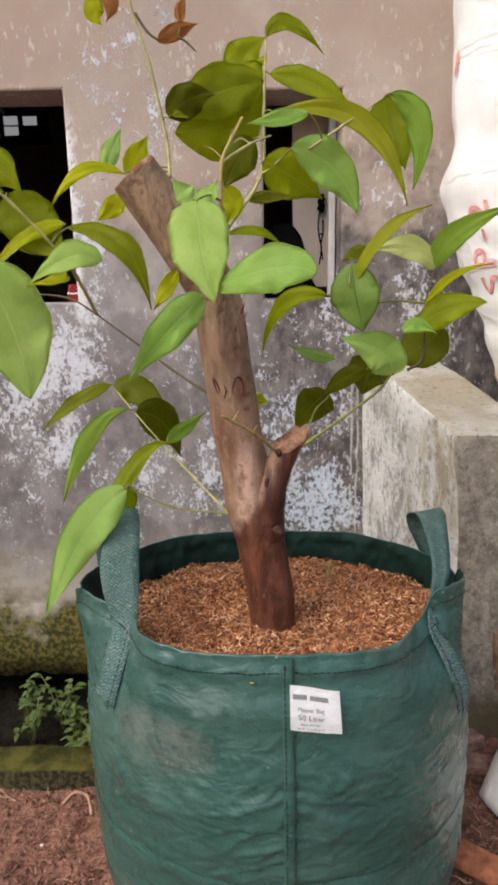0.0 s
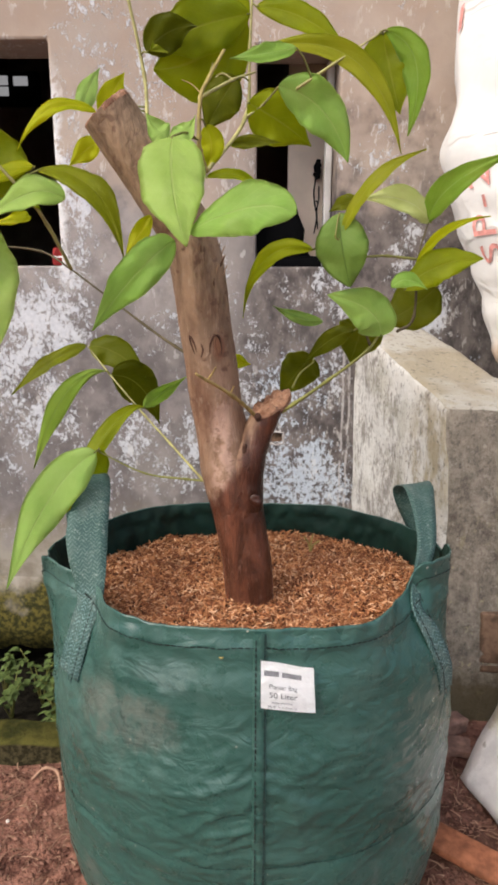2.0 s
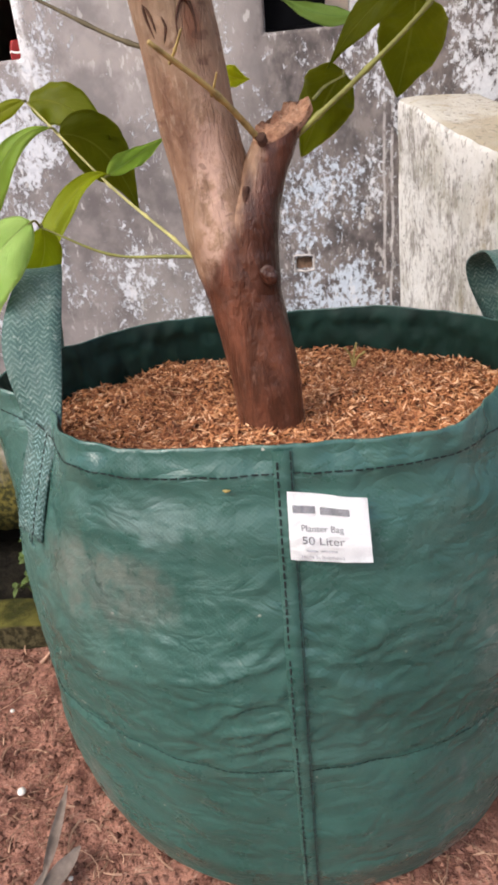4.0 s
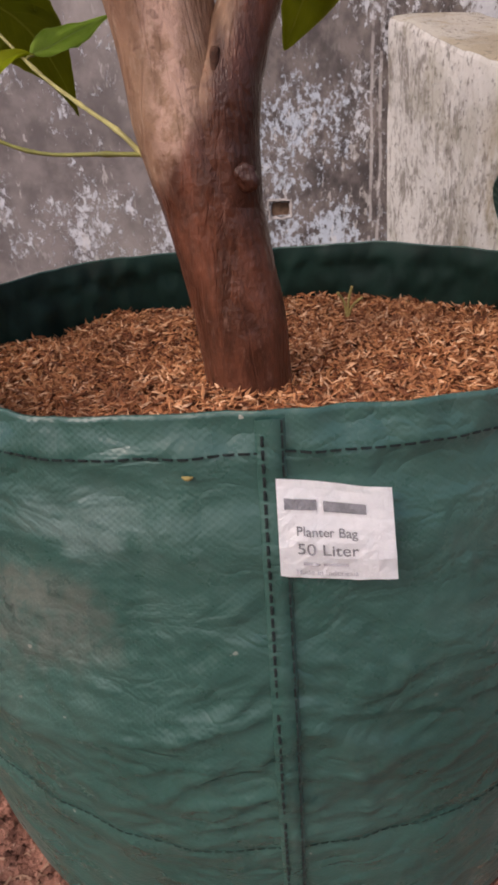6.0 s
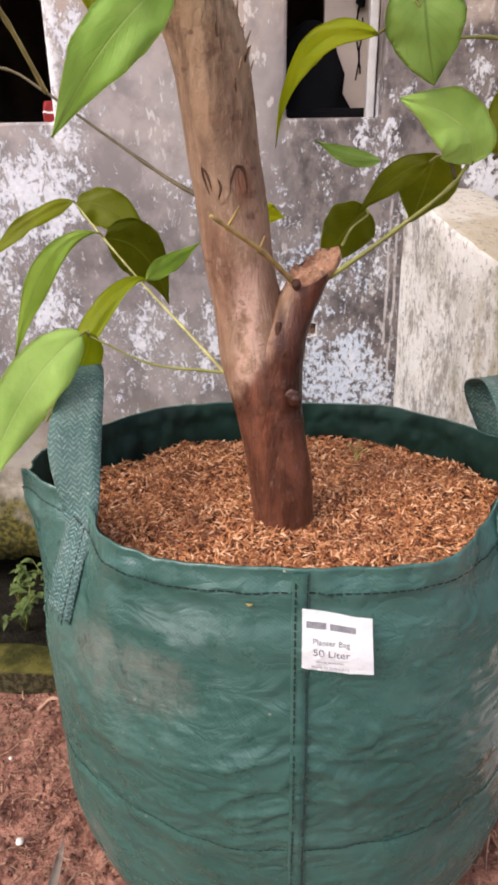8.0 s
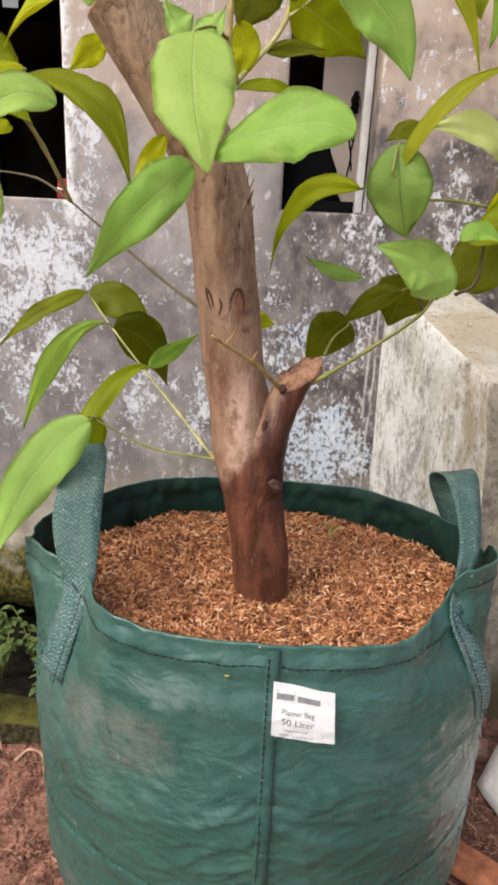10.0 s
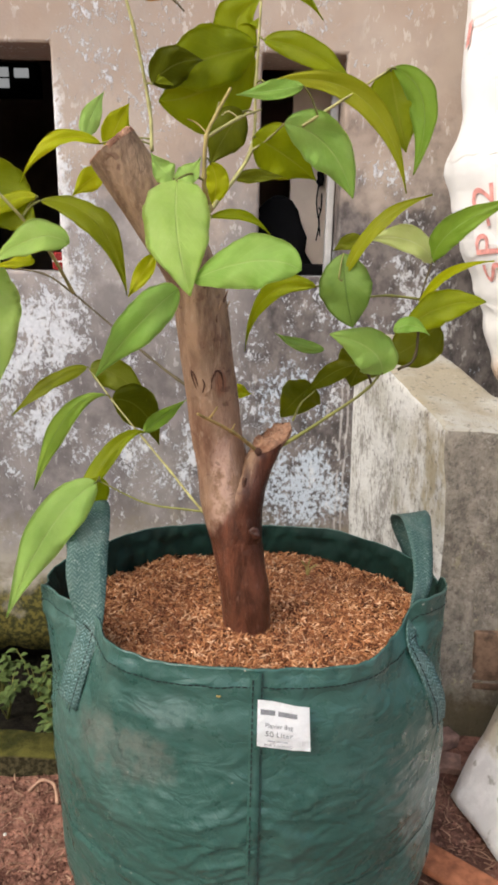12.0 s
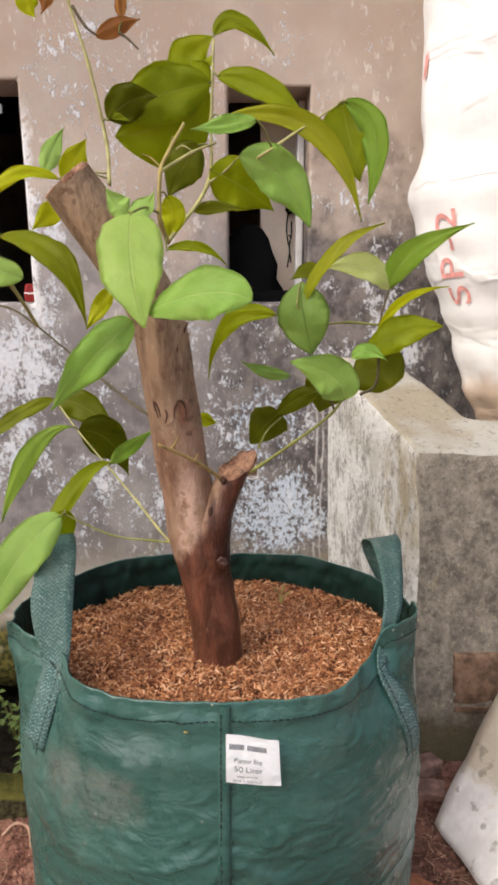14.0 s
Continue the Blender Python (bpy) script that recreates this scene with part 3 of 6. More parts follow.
leaf_blue = leaf_material("leaf_blue_green", (0.25, 0.39, 0.085), (0.34, 0.48, 0.13), (0.13, 0.22, 0.05), 0.35, 0.45)
leaf_pale = leaf_material("leaf_pale_green", (0.60, 0.67, 0.24), (0.72, 0.77, 0.38), (0.80, 0.83, 0.5), 0.4, 0.45)
leaf_yellow = leaf_material("leaf_yellow_green", (0.54, 0.575, 0.010), (0.68, 0.70, 0.018), (0.78, 0.74, 0.10), 0.5, 0.4)
leaf_yolive = leaf_material("leaf_yellow_olive", (0.36, 0.39, 0.015), (0.48, 0.50, 0.03), (0.55, 0.57, 0.12), 0.5, 0.4)
# olive to dark copies: backlight and shade on leaves put into their colour
leaf_backlit = leaf_material("leaf_backlit_olive", (0.29, 0.35, 0.006), (0.43, 0.49, 0.010), (0.48, 0.50, 0.06), 0.5, 0.42)
leaf_dull = leaf_material("leaf_dull_olive", (0.23, 0.265, 0.007), (0.34, 0.38, 0.014), (0.38, 0.39, 0.05), 0.5, 0.42)
leaf_shaded = leaf_material("leaf_shaded_olive", (0.15, 0.175, 0.006), (0.24, 0.265, 0.010), (0.31, 0.33, 0.04), 0.5, 0.42)
leaf_red = leaf_material("leaf_red_brown", (0.43, 0.19, 0.06), (0.56, 0.30, 0.10), (0.55, 0.34, 0.14), 0.5)

pane_light = bpy.data.materials.new("far_pane_daylight")
pane_light.use_nodes = True
pane_light.node_tree.nodes["Principled BSDF"].inputs["Base Color"].default_value = (0.5, 0.48, 0.46, 1)
pane_light.node_tree.nodes["Principled BSDF"].inputs["Emission Color"].default_value = (0.9, 0.9, 0.95, 1)
pane_light.node_tree.nodes["Principled BSDF"].inputs["Emission Strength"].default_value = 0.15


# ---- ground, drain, walls ----
def spread(low, high, near, fine, coarse):
    """Grid lines: fine within near, wider outside."""
    a, b = near
    inner = list(np.arange(a, b, fine))
    outer, step, p = [], coarse, b
    while p < high:
        outer.append(p)
        p += step
        step *= 1.6
    outer.append(high)
    before, step, p = [], coarse, a
    while p > low:
        p -= step
        step *= 1.6
        before.append(max(p, low))
    return sorted(before) + inner + outer


def ground_height(x, y):
    if y > 0.172 and x < 0.236:
        return -0.25 + 0.025 * noise.noise(Vector((x * 9, y * 9, 1)))
    far = max(abs(x), abs(y))
    amount = 1.0 if far < 1.5 else 0.0
    p = Vector((x, y, 0))
    return amount * (0.008 * noise.noise(p * 9) + 0.0045 * noise.noise(p * 45) - 0.004)


xs = spread(-60, 60, (-0.75, 0.75), 0.012, 0.03)
ys = spread(-60, 60, (-0.45, 0.172), 0.012, 0.01)
verts = [(x, y, ground_height(x, y)) for y in ys for x in xs]
faces = [(j * len(xs) + i, j * len(xs) + i + 1, (j + 1) * len(xs) + i + 1, (j + 1) * len(xs) + i) for j in range(len(ys) - 1) for i in range(len(xs) - 1)]
tagged(raw("ground", verts, faces, earth, smooth=True), "red-brown bare earth littered with dry fibres", "ground", kind="structure")


def pierced_wall(x0, x1, y0, y1, z0, z1, holes):
    """A wall along x with rectangular openings that go through it."""
    bm = bmesh.new()
    cx = sorted({x0, x1, *(h[0] for h in holes), *(h[1] for h in holes)})
    cz = sorted({z0, z1, *(h[2] for h in holes), *(h[3] for h in holes)})

    def solid(i, j):
        if not (0 <= i < len(cx) - 1 and 0 <= j < len(cz) - 1):
            return False
        mx, mz = (cx[i] + cx[i + 1]) / 2, (cz[j] + cz[j + 1]) / 2
        return not any(h[0] < mx < h[1] and h[2] < mz < h[3] for h in holes)

    def quad(*p):
        bm.faces.new([bm.verts.new(v) for v in p])

    for i in range(len(cx) - 1):
        for j in range(len(cz) - 1):
            if not solid(i, j):
                continue
            a, b, c, d = cx[i], cx[i + 1], cz[j], cz[j + 1]
            quad((a, y0, c), (b, y0, c), (b, y0, d), (a, y0, d))
            quad((b, y1, c), (a, y1, c), (a, y1, d), (b, y1, d))
            if not solid(i - 1, j):
                quad((a, y1, c), (a, y0, c), (a, y0, d), (a, y1, d))
            if not solid(i + 1, j):
                quad((b, y0, c), (b, y1, c), (b, y1, d), (b, y0, d))
            if not solid(i, j - 1):
                quad((a, y1, c), (b, y1, c), (b, y0, c), (a, y0, c))
            if not solid(i, j + 1):
                quad((a, y0, d), (b, y0, d), (b, y1, d), (a, y1, d))
    bmesh.ops.remove_doubles(bm, verts=bm.verts, dist=1e-5)
    edges = [e for e in bm.edges if len(e.link_faces) == 2 and e.calc_face_angle(0) > 1.0]
    bmesh.ops.bevel(bm, geom=edges, offset=0.005, segments=2, affect="EDGES", profile=0.5)
    return bm


WALL = 0.682
front = pierced_wall(-3.2, 3.2, WALL, WALL + 0.12, -0.14, 2.7, [(-0.615, -0.386, 0.692, 1.094), (0.0, 0.155, 0.692, 1.084), (0.03, 0.058, 0.332, 0.351)])
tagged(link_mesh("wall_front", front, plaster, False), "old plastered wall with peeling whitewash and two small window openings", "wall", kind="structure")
ring = bmesh.new()
rows = []
for k in range(25):
    a = 2 * math.pi * k / 24
    ca, sa = math.cos(a), math.sin(a)
    sq = 1 / max(abs(ca), abs(sa)) ** 0.7
    row = []
    for rx, rz, out in ((0.0155, 0.0110, 0.004), (0.017, 0.0125, -0.0012), (0.019, 0.0148, -0.0012), (0.0205, 0.0165, 0.001)):
        wob = 1 + 0.22 * noise.noise(Vector((ca * 2, sa * 2, rx * 90)))
        row.append(ring.verts.new((0.044 + rx * ca * sq * wob, WALL + out, 0.3415 + rz * sa * sq * wob)))
    rows.append(row)
grid_faces(ring, rows)
tagged(link_mesh("trim", ring, plain("pale_cement", (0.40, 0.37, 0.36), 0.9, 0.3, 60)), "pale cement smeared round a small hole in the wall", "cement ring", kind="structure")
tagged(link_mesh("trim", block(0.026, 0.062, WALL + 0.010, WALL + 0.06, 0.328, 0.355, 2, 0.002, 60), brick_clay, False), "dull brown plug inside the small wall hole", "plug", kind="structure")
# the drain's deep shade is put into the footing's near-black colour
footing = block(-3.2, 3.2, WALL + 0.10, WALL + 0.22, -0.5, -0.12, 0, 0, 1)
tagged(link_mesh("wall_footing", footing, shaded_stone, False), "footing under the wall, coloured with the drain's deep shade", "footing", kind="structure")
# broken lower edge of the plaster
bm = bmesh.new()
rows = []
for k in range(121):
    x = -2.0 + k * 0.019
    hang = 0.018 + 0.022 * noise.noise(Vector((x * 14, 3, 0))) + 0.012 * noise.noise(Vector((x * 50, 5, 0)))
    out = 0.012 + 0.008 * noise.noise(Vector((x * 20, 9, 0)))
    rows.append([bm.verts.new((x, WALL + d, z)) for d, z in ((0.001, 0.02), (-out, -0.03), (-out * 1.3, -0.10), (-out, -0.14 - hang), (0.05, -0.15 - hang), (0.09, -0.139))])
grid_faces(bm, rows)
bmesh.ops.recalc_face_normals(bm, faces=bm.faces)
tagged(link_mesh("trim", bm, plaster), "ragged mossy lower edge of the plaster", "plaster edge", kind="structure")

curb = block(-5.0, 0.232, 0.128, 0.180, -0.42, 0.030, 0, 0, 1, 0.006)
bmesh.ops.bisect_plane(curb, geom=curb.verts[:] + curb.edges[:] + curb.faces[:], plane_co=(-1, 0, 0), plane_no=(1, 0, 0))
long_edges = [e for e in curb.edges if abs(e.verts[0].co.x - e.verts[1].co.x) > 0.5 and max(v.co.x for v in e.verts) > -0.5]
bmesh.ops.subdivide_edges(curb, edges=long_edges, cuts=90, use_grid_fill=True)
for v in curb.verts:
    v.co += noise.noise_vector(v.co * 16) * 0.006
tagged(link_mesh("kerb", curb, moss), "low mossy concrete kerb along the drain", "kerb", kind="structure")

# the dark room behind the openings
for name, dims in (("room_back", (-3.2, 3.2, 2.4, 2.5, -0.1, 2.7)), ("room_side_a", (-3.2, -3.1, 0.81, 2.4, -0.1, 2.7)), ("room_side_b", (3.1, 3.2, 0.81, 2.4, -0.1, 2.7))):
    tagged(link_mesh("wall_" + name, block(*dims), room_paint, False), "dark interior wall", "wall", kind="structure")
tagged(link_mesh("floor", block(-3.2, 3.2, 0.81, 2.5, -0.2, -0.1), room_paint, False), "dark interior floor", "floor", kind="structure")
tagged(link_mesh("ceiling", block(-3.2, 3.2, WALL, 2.5, 2.7, 2.8), room_paint, False), "dark ceiling over the room", "ceiling", kind="structure")
tagged(link_mesh("wall_partition", block(0.068, 0.40, 0.885, 0.92, -0.1, 2.7), beige_paint, False), "beige partition inside the room", "wall", kind="structure")

window = thing("window_1", "white-grey wooden frame strip in the small opening", "window frame", kind="structure")
part("window_frame", block(0.138, 0.153, WALL + 0.085, WALL + 0.11, 0.694, 1.082, 0, 0, 1, 0.003), jamb_paint, window)
window = thing("window_2", "grey painted frame strip in the larger opening", "window frame", kind="structure")
part("window_frame", block(-0.613, -0.583, WALL + 0.07, WALL + 0.11, 0.694, 1.092, 0, 0, 1, 0.003), jamb_paint, window)
far_window = thing("window_3", "small far window with bright panes in the dark room", "window", kind="structure")
part("window_frame", block(-0.90, -0.71, 1.66, 1.69, 1.20, 1.30, 0, 0, 1, 0.004), black_plastic, far_window)
for px, pz in ((-0.850, 1.258), (-0.786, 1.256), (-0.850, 1.226)):
    part("pane", block(px, px + 0.045, 1.652, 1.658, pz, pz + 0.026), pane_light, far_window)


# ---- concrete tank ----
def build_tank():
    tank = thing("water_tank", "weathered concrete tank with thick walls against the wall", "concrete tank")
    bm = bmesh.new()
    # outer and inner corner rows, from the wall round the front to the far side
    outer = [(0.203, 0.681, 0.583), (0.286, 0.286, 0.488), (1.35, 0.286, 0.488), (1.35, 0.681, 0.53)]
    inner = [(0.334, 0.681, 0.580), (0.402, 0.420, 0.512), (1.24, 0.420, 0.512), (1.24, 0.681, 0.55)]
    foot = [(0.226, 0.681, -0.4), (0.306, 0.193, -0.4), (1.35, 0.193, -0.4), (1.35, 0.681, -0.4)]
    rows = []
    for row, z in ((foot, None), (outer, None), (inner, None), (inner, 0.40)):
        rows.append([bm.verts.new((p[0], p[1], p[2] if z is None else z)) for p in row])
    grid_faces(bm, rows)
    bmesh.ops.bevel(bm, geom=[e for e in bm.edges if len(e.link_faces) == 2], offset=0.008, segments=2, affect="EDGES", profile=0.5)
    bmesh.ops.subdivide_edges(bm, edges=bm.edges[:], cuts=5, use_grid_fill=True)
    bmesh.ops.subdivide_edges(bm, edges=[e for e in bm.edges if e.calc_length() > 0.03], cuts=3, use_grid_fill=True)
    for v in bm.verts:
        v.co += noise.noise_vector(v.co * 11) * 0.006 + noise.noise_vector(v.co * 40) * 0.0022
    bmesh.ops.recalc_face_normals(bm, faces=bm.faces)
    part("tank_wall", bm, concrete, tank)
    part("tank_bed", block(0.29, 1.30, 0.36, 0.68, 0.40, 0.452, 0, 0, 1, 0.01), concrete, tank)
    return tank


build_tank()
bricks = thing("exposed_brick", "dull brown brick laid bare in the concrete face", "brick")
part("brick", block(0.352, 0.50, 0.2435, 0.30, 0.092, 0.177, 4, 0.004, 35, 0.004), brick_clay, bricks)
part("brick", block(0.356, 0.50, 0.2410, 0.30, 0.078, 0.0885, 3, 0.003, 35, 0.002), brick_clay, bricks)


# ---- sack in the tank ----
SACK_WIDE = [(0.452, 0.07), (0.50, 0.105), (0.55, 0.135), (0.63, 0.163), (0.69, 0.194), (0.757, 0.222), (0.82, 0.237), (0.875, 0.252), (0.95, 0.239), (1.0, 0.243), (1.16, 0.242), (1.30, 0.235), (1.38, 0.16)]


def sack_point(a, z, out=0.0):
    w = lerp_table(z, SACK_WIDE)
    d = w * 0.60
    p = Vector((0.562 + (w + out) * math.cos(a), 0.515 + (d + out) * math.sin(a), z))
    fold = 0.013 * noise.noise(Vector((math.cos(a) * 1.8, math.sin(a) * 1.8, z * 5))) + 0.006 * noise.noise(Vector((math.cos(a) * 5, math.sin(a) * 5, z * 13)))
    return p + Vector((math.cos(a), 0.6 * math.sin(a), 0)) * fold


sack = thing("woven_sack", "full white woven sack with red print standing in the tank", "sack")
bm = bmesh.new()
rows = [[bm.verts.new(sack_point(2 * math.pi * k / 72, z)) for k in range(72)] for z in np.linspace(0.452, 1.38, 70)]
grid_faces(bm, rows, True)
bm.faces.new(rows[0][::-1])
bm.faces.new(rows[-1])
part("sack_body", bm, sackcloth, sack)
knot = tube(catmull([(0.475, 0.452, 0.478), (0.463, 0.438, 0.486), (0.47, 0.43, 0.500), (0.484, 0.44, 0.495)], 6), [0.008] * 19, 8, True, 0.3, 60)
part("tied_corner", knot, plain("brown_tie", (0.20, 0.10, 0.06), 0.8), sack, "brown tied corner of the sack")


def print_on_sack(text, a, z, size, turn):
    """Red letters that follow the sack's round side."""
    cu = bpy.data.curves.new("letters", "FONT")
    cu.body, cu.size, cu.align_x, cu.align_y = text, size, "CENTER", "CENTER"
    cu.offset = 0.0002
    cu.space_character = 1.18
    holder = new("letters", cu)
    bpy.context.view_layer.update()
    me = bpy.data.meshes.new_from_object(holder)
    bpy.data.objects.remove(holder)
    c, s = math.cos(turn), math.sin(turn)
    for v in me.vertices:
        u, w = v.co.x * c - v.co.y * s, v.co.x * s + v.co.y * c
        v.co = sack_point(a + u / 0.20, z + w, 0.003)
    me.materials.append(red_print)
    ob = new("print", me)
    ob.parent = sack
    return ob


print_on_sack("SP-2", radians(208.5), 0.772, 0.074, radians(94))
bm = bmesh.new()
rows = [[bm.verts.new(sack_point(radians(187 + 2.2 * i / 4), 1.045 + 0.035 * j / 4 + 0.006 * i / 4, 0.003)) for i in range(5)] for j in range(5)]
grid_faces(bm, rows)
part("print", bm, red_print, sack)


# ---- slab, tiles and bits on the ground ----
def leaning_slab():
    d1, d2 = Vector((0.033, -0.106, 0)).normalized(), Vector((0.112, 0.097, 0.142)).normalized()
    n = d1.cross(d2).normalized()
    if n.z < 0:
        n = -n
    o = Vector((0.291, 0.104, 0.004))
    bm = bmesh.new()
    nu, nv = 16, 16
    grids = []
    for lift in (0.0, -0.03):
        grids.append([[bm.verts.new(o + d1 * (0.30 * i / nu) + d2 * (0.215 * j / nv) + n * lift) for i in range(nu + 1)] for j in range(nv + 1)])
    for g in grids:
        grid_faces(bm, g)
    a, b = grids
    for j in range(nv):
        for i in (0, nu):
            bm.faces.new((a[j][i], a[j + 1][i], b[j + 1][i], b[j][i]))
    for i in range(nu):
        for j in (0, nv):
            bm.faces.new((a[j][i], a[j][i + 1], b[j][i + 1], b[j][i]))
    for v in bm.verts:
        v.co += noise.noise_vector(v.co * 18) * 0.004
        v.co.z = max(v.co.z, -0.012)
    bmesh.ops.recalc_face_normals(bm, faces=bm.faces)
    return tagged(link_mesh("cement_slab", bm, slab_paint), "pale painted cement slab leaning against the tank", "slab")


leaning_slab()
tile = block(-0.10, 0.10, -0.020, 0.020, -0.006, 0.006, 2, 0.0025, 25, 0.004)
for v in tile.verts:
    v.co.z += 0.006 - 2.2 * v.co.y ** 2 + 0.002
bmesh.ops.transform(tile, matrix=pose(0.305, -0.062, 0.005, 0, 2, -36), verts=tile.verts)
tagged(link_mesh("roof_tile_piece", tile, terracotta), "broken orange terracotta tile lying on the earth", "tile")
pink_clay = plain("faded_pink_brick", (0.21, 0.125, 0.10), 0.9, 0.4, 60)
for x, y, w, d, h, turn, kind in ((0.302, 0.208, 0.055, 0.028, 0.022, 25, pink_clay), (0.299, 0.168, 0.050, 0.036, 0.012, -12, pink_clay), (0.258, 0.165, 0.035, 0.03, 0.014, 40, pink_clay)):
    bm = block(-w / 2, w / 2, -d / 2, d / 2, 0, h, 2, 0.004, 40, 0.003)
    bmesh.ops.transform(bm, matrix=pose(x, y, -0.004, 0, 0, turn), verts=bm.verts)
    tagged(link_mesh("brick_chip", bm, kind), "small red brick chip on the earth by the tank", "brick chip", "brick chips")

bm = bmesh.new()
bmesh.ops.create_icosphere(bm, subdivisions=2, radius=0.0042)
for v in bm.verts:
    v.co *= 1 + 0.35 * noise.noise(v.co * 120)
    v.co.z *= 0.7
stone = tagged(link_mesh("pebble", bm, pebble_stone), "small white pebble on red earth", "pebble", "pebbles")
stone.location = (-0.262, -0.080, 0.003)
for x, y, s in ((-0.31, 0.02, 0.6), (0.24, -0.13, 0.7), (-0.19, -0.16, 0.5), (-0.36, -0.06, 0.7)):
    copy_thing(stone, pose(x, y, 0.001, 0, 0, 70 * s)).scale = (s, s, s)


def curled_leaf(x, y, length, wide, turn, curl):
    bm = bmesh.new()
    rows = []
    for i in range(11):
        s = i / 10
        w = wide * math.sin(math.pi * min(0.98, s * 0.92 + 0.05)) ** 0.8 * (1 - 0.3 * s)
        row = []
        for j in range(7):
            c = (j - 3) / 3
            row.append(bm.verts.new((length * (s - 0.5), w * c * (1 - 0.25 * abs(c) * curl), 0.004 + curl * (0.35 * w * c * c + 0.010 * s * s) + 0.002 * noise.noise(Vector((s * 6, c * 3, turn))))))
        rows.append(row)
    grid_faces(bm, rows)
    bmesh.ops.solidify(bm, geom=bm.faces[:], thickness=0.0006)
    ob = tagged(link_mesh("dead_leaf", bm, dead_leaf), "curled grey-brown dead leaf on the earth", "dead leaf", "dead leaves")
    ob.matrix_world = pose(x, y, 0.002, 4, 3, turn)
    return ob


curled_leaf(-0.212, -0.125, 0.080, 0.008, 93, 1.2)
curled_leaf(-0.197, -0.160, 0.045, 0.012, 60, 0.8)
curled_leaf(-0.214, -0.178, 0.05, 0.006, 75, 0.9)
root = tube(catmull([(-0.304, 0.096, -0.002), (-0.288, 0.102, 0.011), (-0.270, 0.096, 0.013), (-0.262, 0.086, 0.007), (-0.257, 0.074, -0.002)], 6), [0.0024] * 25, 8, True, 0.35, 60)
tagged(link_mesh("root_piece", root, plain("dry_root", (0.32, 0.19, 0.13), 0.85, 0.3, 60)), "pale dry bent root on red earth", "root")


def litter(count, seed):
    """Dry fibres that lie on the earth, as strips with three sides."""
    rnd = random.Random(seed)
    verts, faces = [], []
    for _ in range(count):
        x, y = rnd.uniform(-0.62, 0.62), rnd.uniform(-0.40, 0.125)
        if (x / 0.165) ** 2 + (y / 0.145) ** 2 < 1:
            continue
        turn, length = rnd.uniform(0, 6.28), rnd.choice((0.005, 0.007, 0.009, 0.012, 0.016, 0.035)) * rnd.uniform(0.6, 1.3)
        r, bend = rnd.uniform(0.0004, 0.0011), rnd.uniform(-0.4, 0.4)
        z = ground_height(x, y) + r + 0.001
        steps = 4
        base = len(verts)
        for i in range(steps + 1):
            s = i / steps
            a = turn + bend * s * 2
            px, py = x + length * s * math.cos(a), y + length * s * math.sin(a)
            pz = z + 0.006 * math.sin(math.pi * s) * abs(bend)
            for k in range(3):
                b = 2.094 * k
                q = r * (1 - 0.6 * s)
                verts.append((px - q * math.sin(a) * math.cos(b), py + q * math.cos(a) * math.cos(b), pz + q * math.sin(b)))
        for i in range(steps):
            for k in range(3):
                faces.append((base + 3 * i + k, base + 3 * i + (k + 1) % 3, base + 3 * i + 3 + (k + 1) % 3, base + 3 * i + 3 + k))
    return verts, faces


tagged(raw("dry_litter", *litter(5500, 5), straw), "dry straw fibres scattered over the earth", "dry litter", kind="stuff")


def crumbs(count, seed):
    """Small clods of earth as uneven eight-sided lumps."""
    rnd = random.Random(seed)
    verts, faces = [], []
    for _ in range(count):
        x, y = rnd.uniform(-0.55, 0.55), rnd.uniform(-0.36, 0.122)
        if (x / 0.19) ** 2 + (y / 0.165) ** 2 < 1:
            continue
        r = rnd.choice((0.0010, 0.0013, 0.0017, 0.0022, 0.0032)) * rnd.uniform(0.7, 1.3)
        z = ground_height(x, y) + r * 0.35
        base, turn = len(verts), rnd.uniform(0, 6.28)
        for k in range(4):
            a = turn + 1.571 * k
            q = r * rnd.uniform(0.7, 1.3)
            verts.append((x + q * math.cos(a), y + q * math.sin(a), z + r * rnd.uniform(-0.3, 0.3)))
        verts += [(x, y, z + r * rnd.uniform(0.5, 0.9)), (x, y, z - r)]
        for k in range(4):
            faces += [(base + k, base + (k + 1) % 4, base + 4), (base + (k + 1) % 4, base + k, base + 5)]
    return verts, faces


def clod_material():
    k = Mat("earth_crumb", 0.95, 0.1)
    k.color(k.mix(k.island(), (0.065, 0.027, 0.020), (0.28, 0.145, 0.105)))
    return k.m


tagged(raw("earth_crumbs", *crumbs(13000, 8), clod_material()), "red-brown crumbs of earth on the ground", "earth crumbs", kind="stuff")


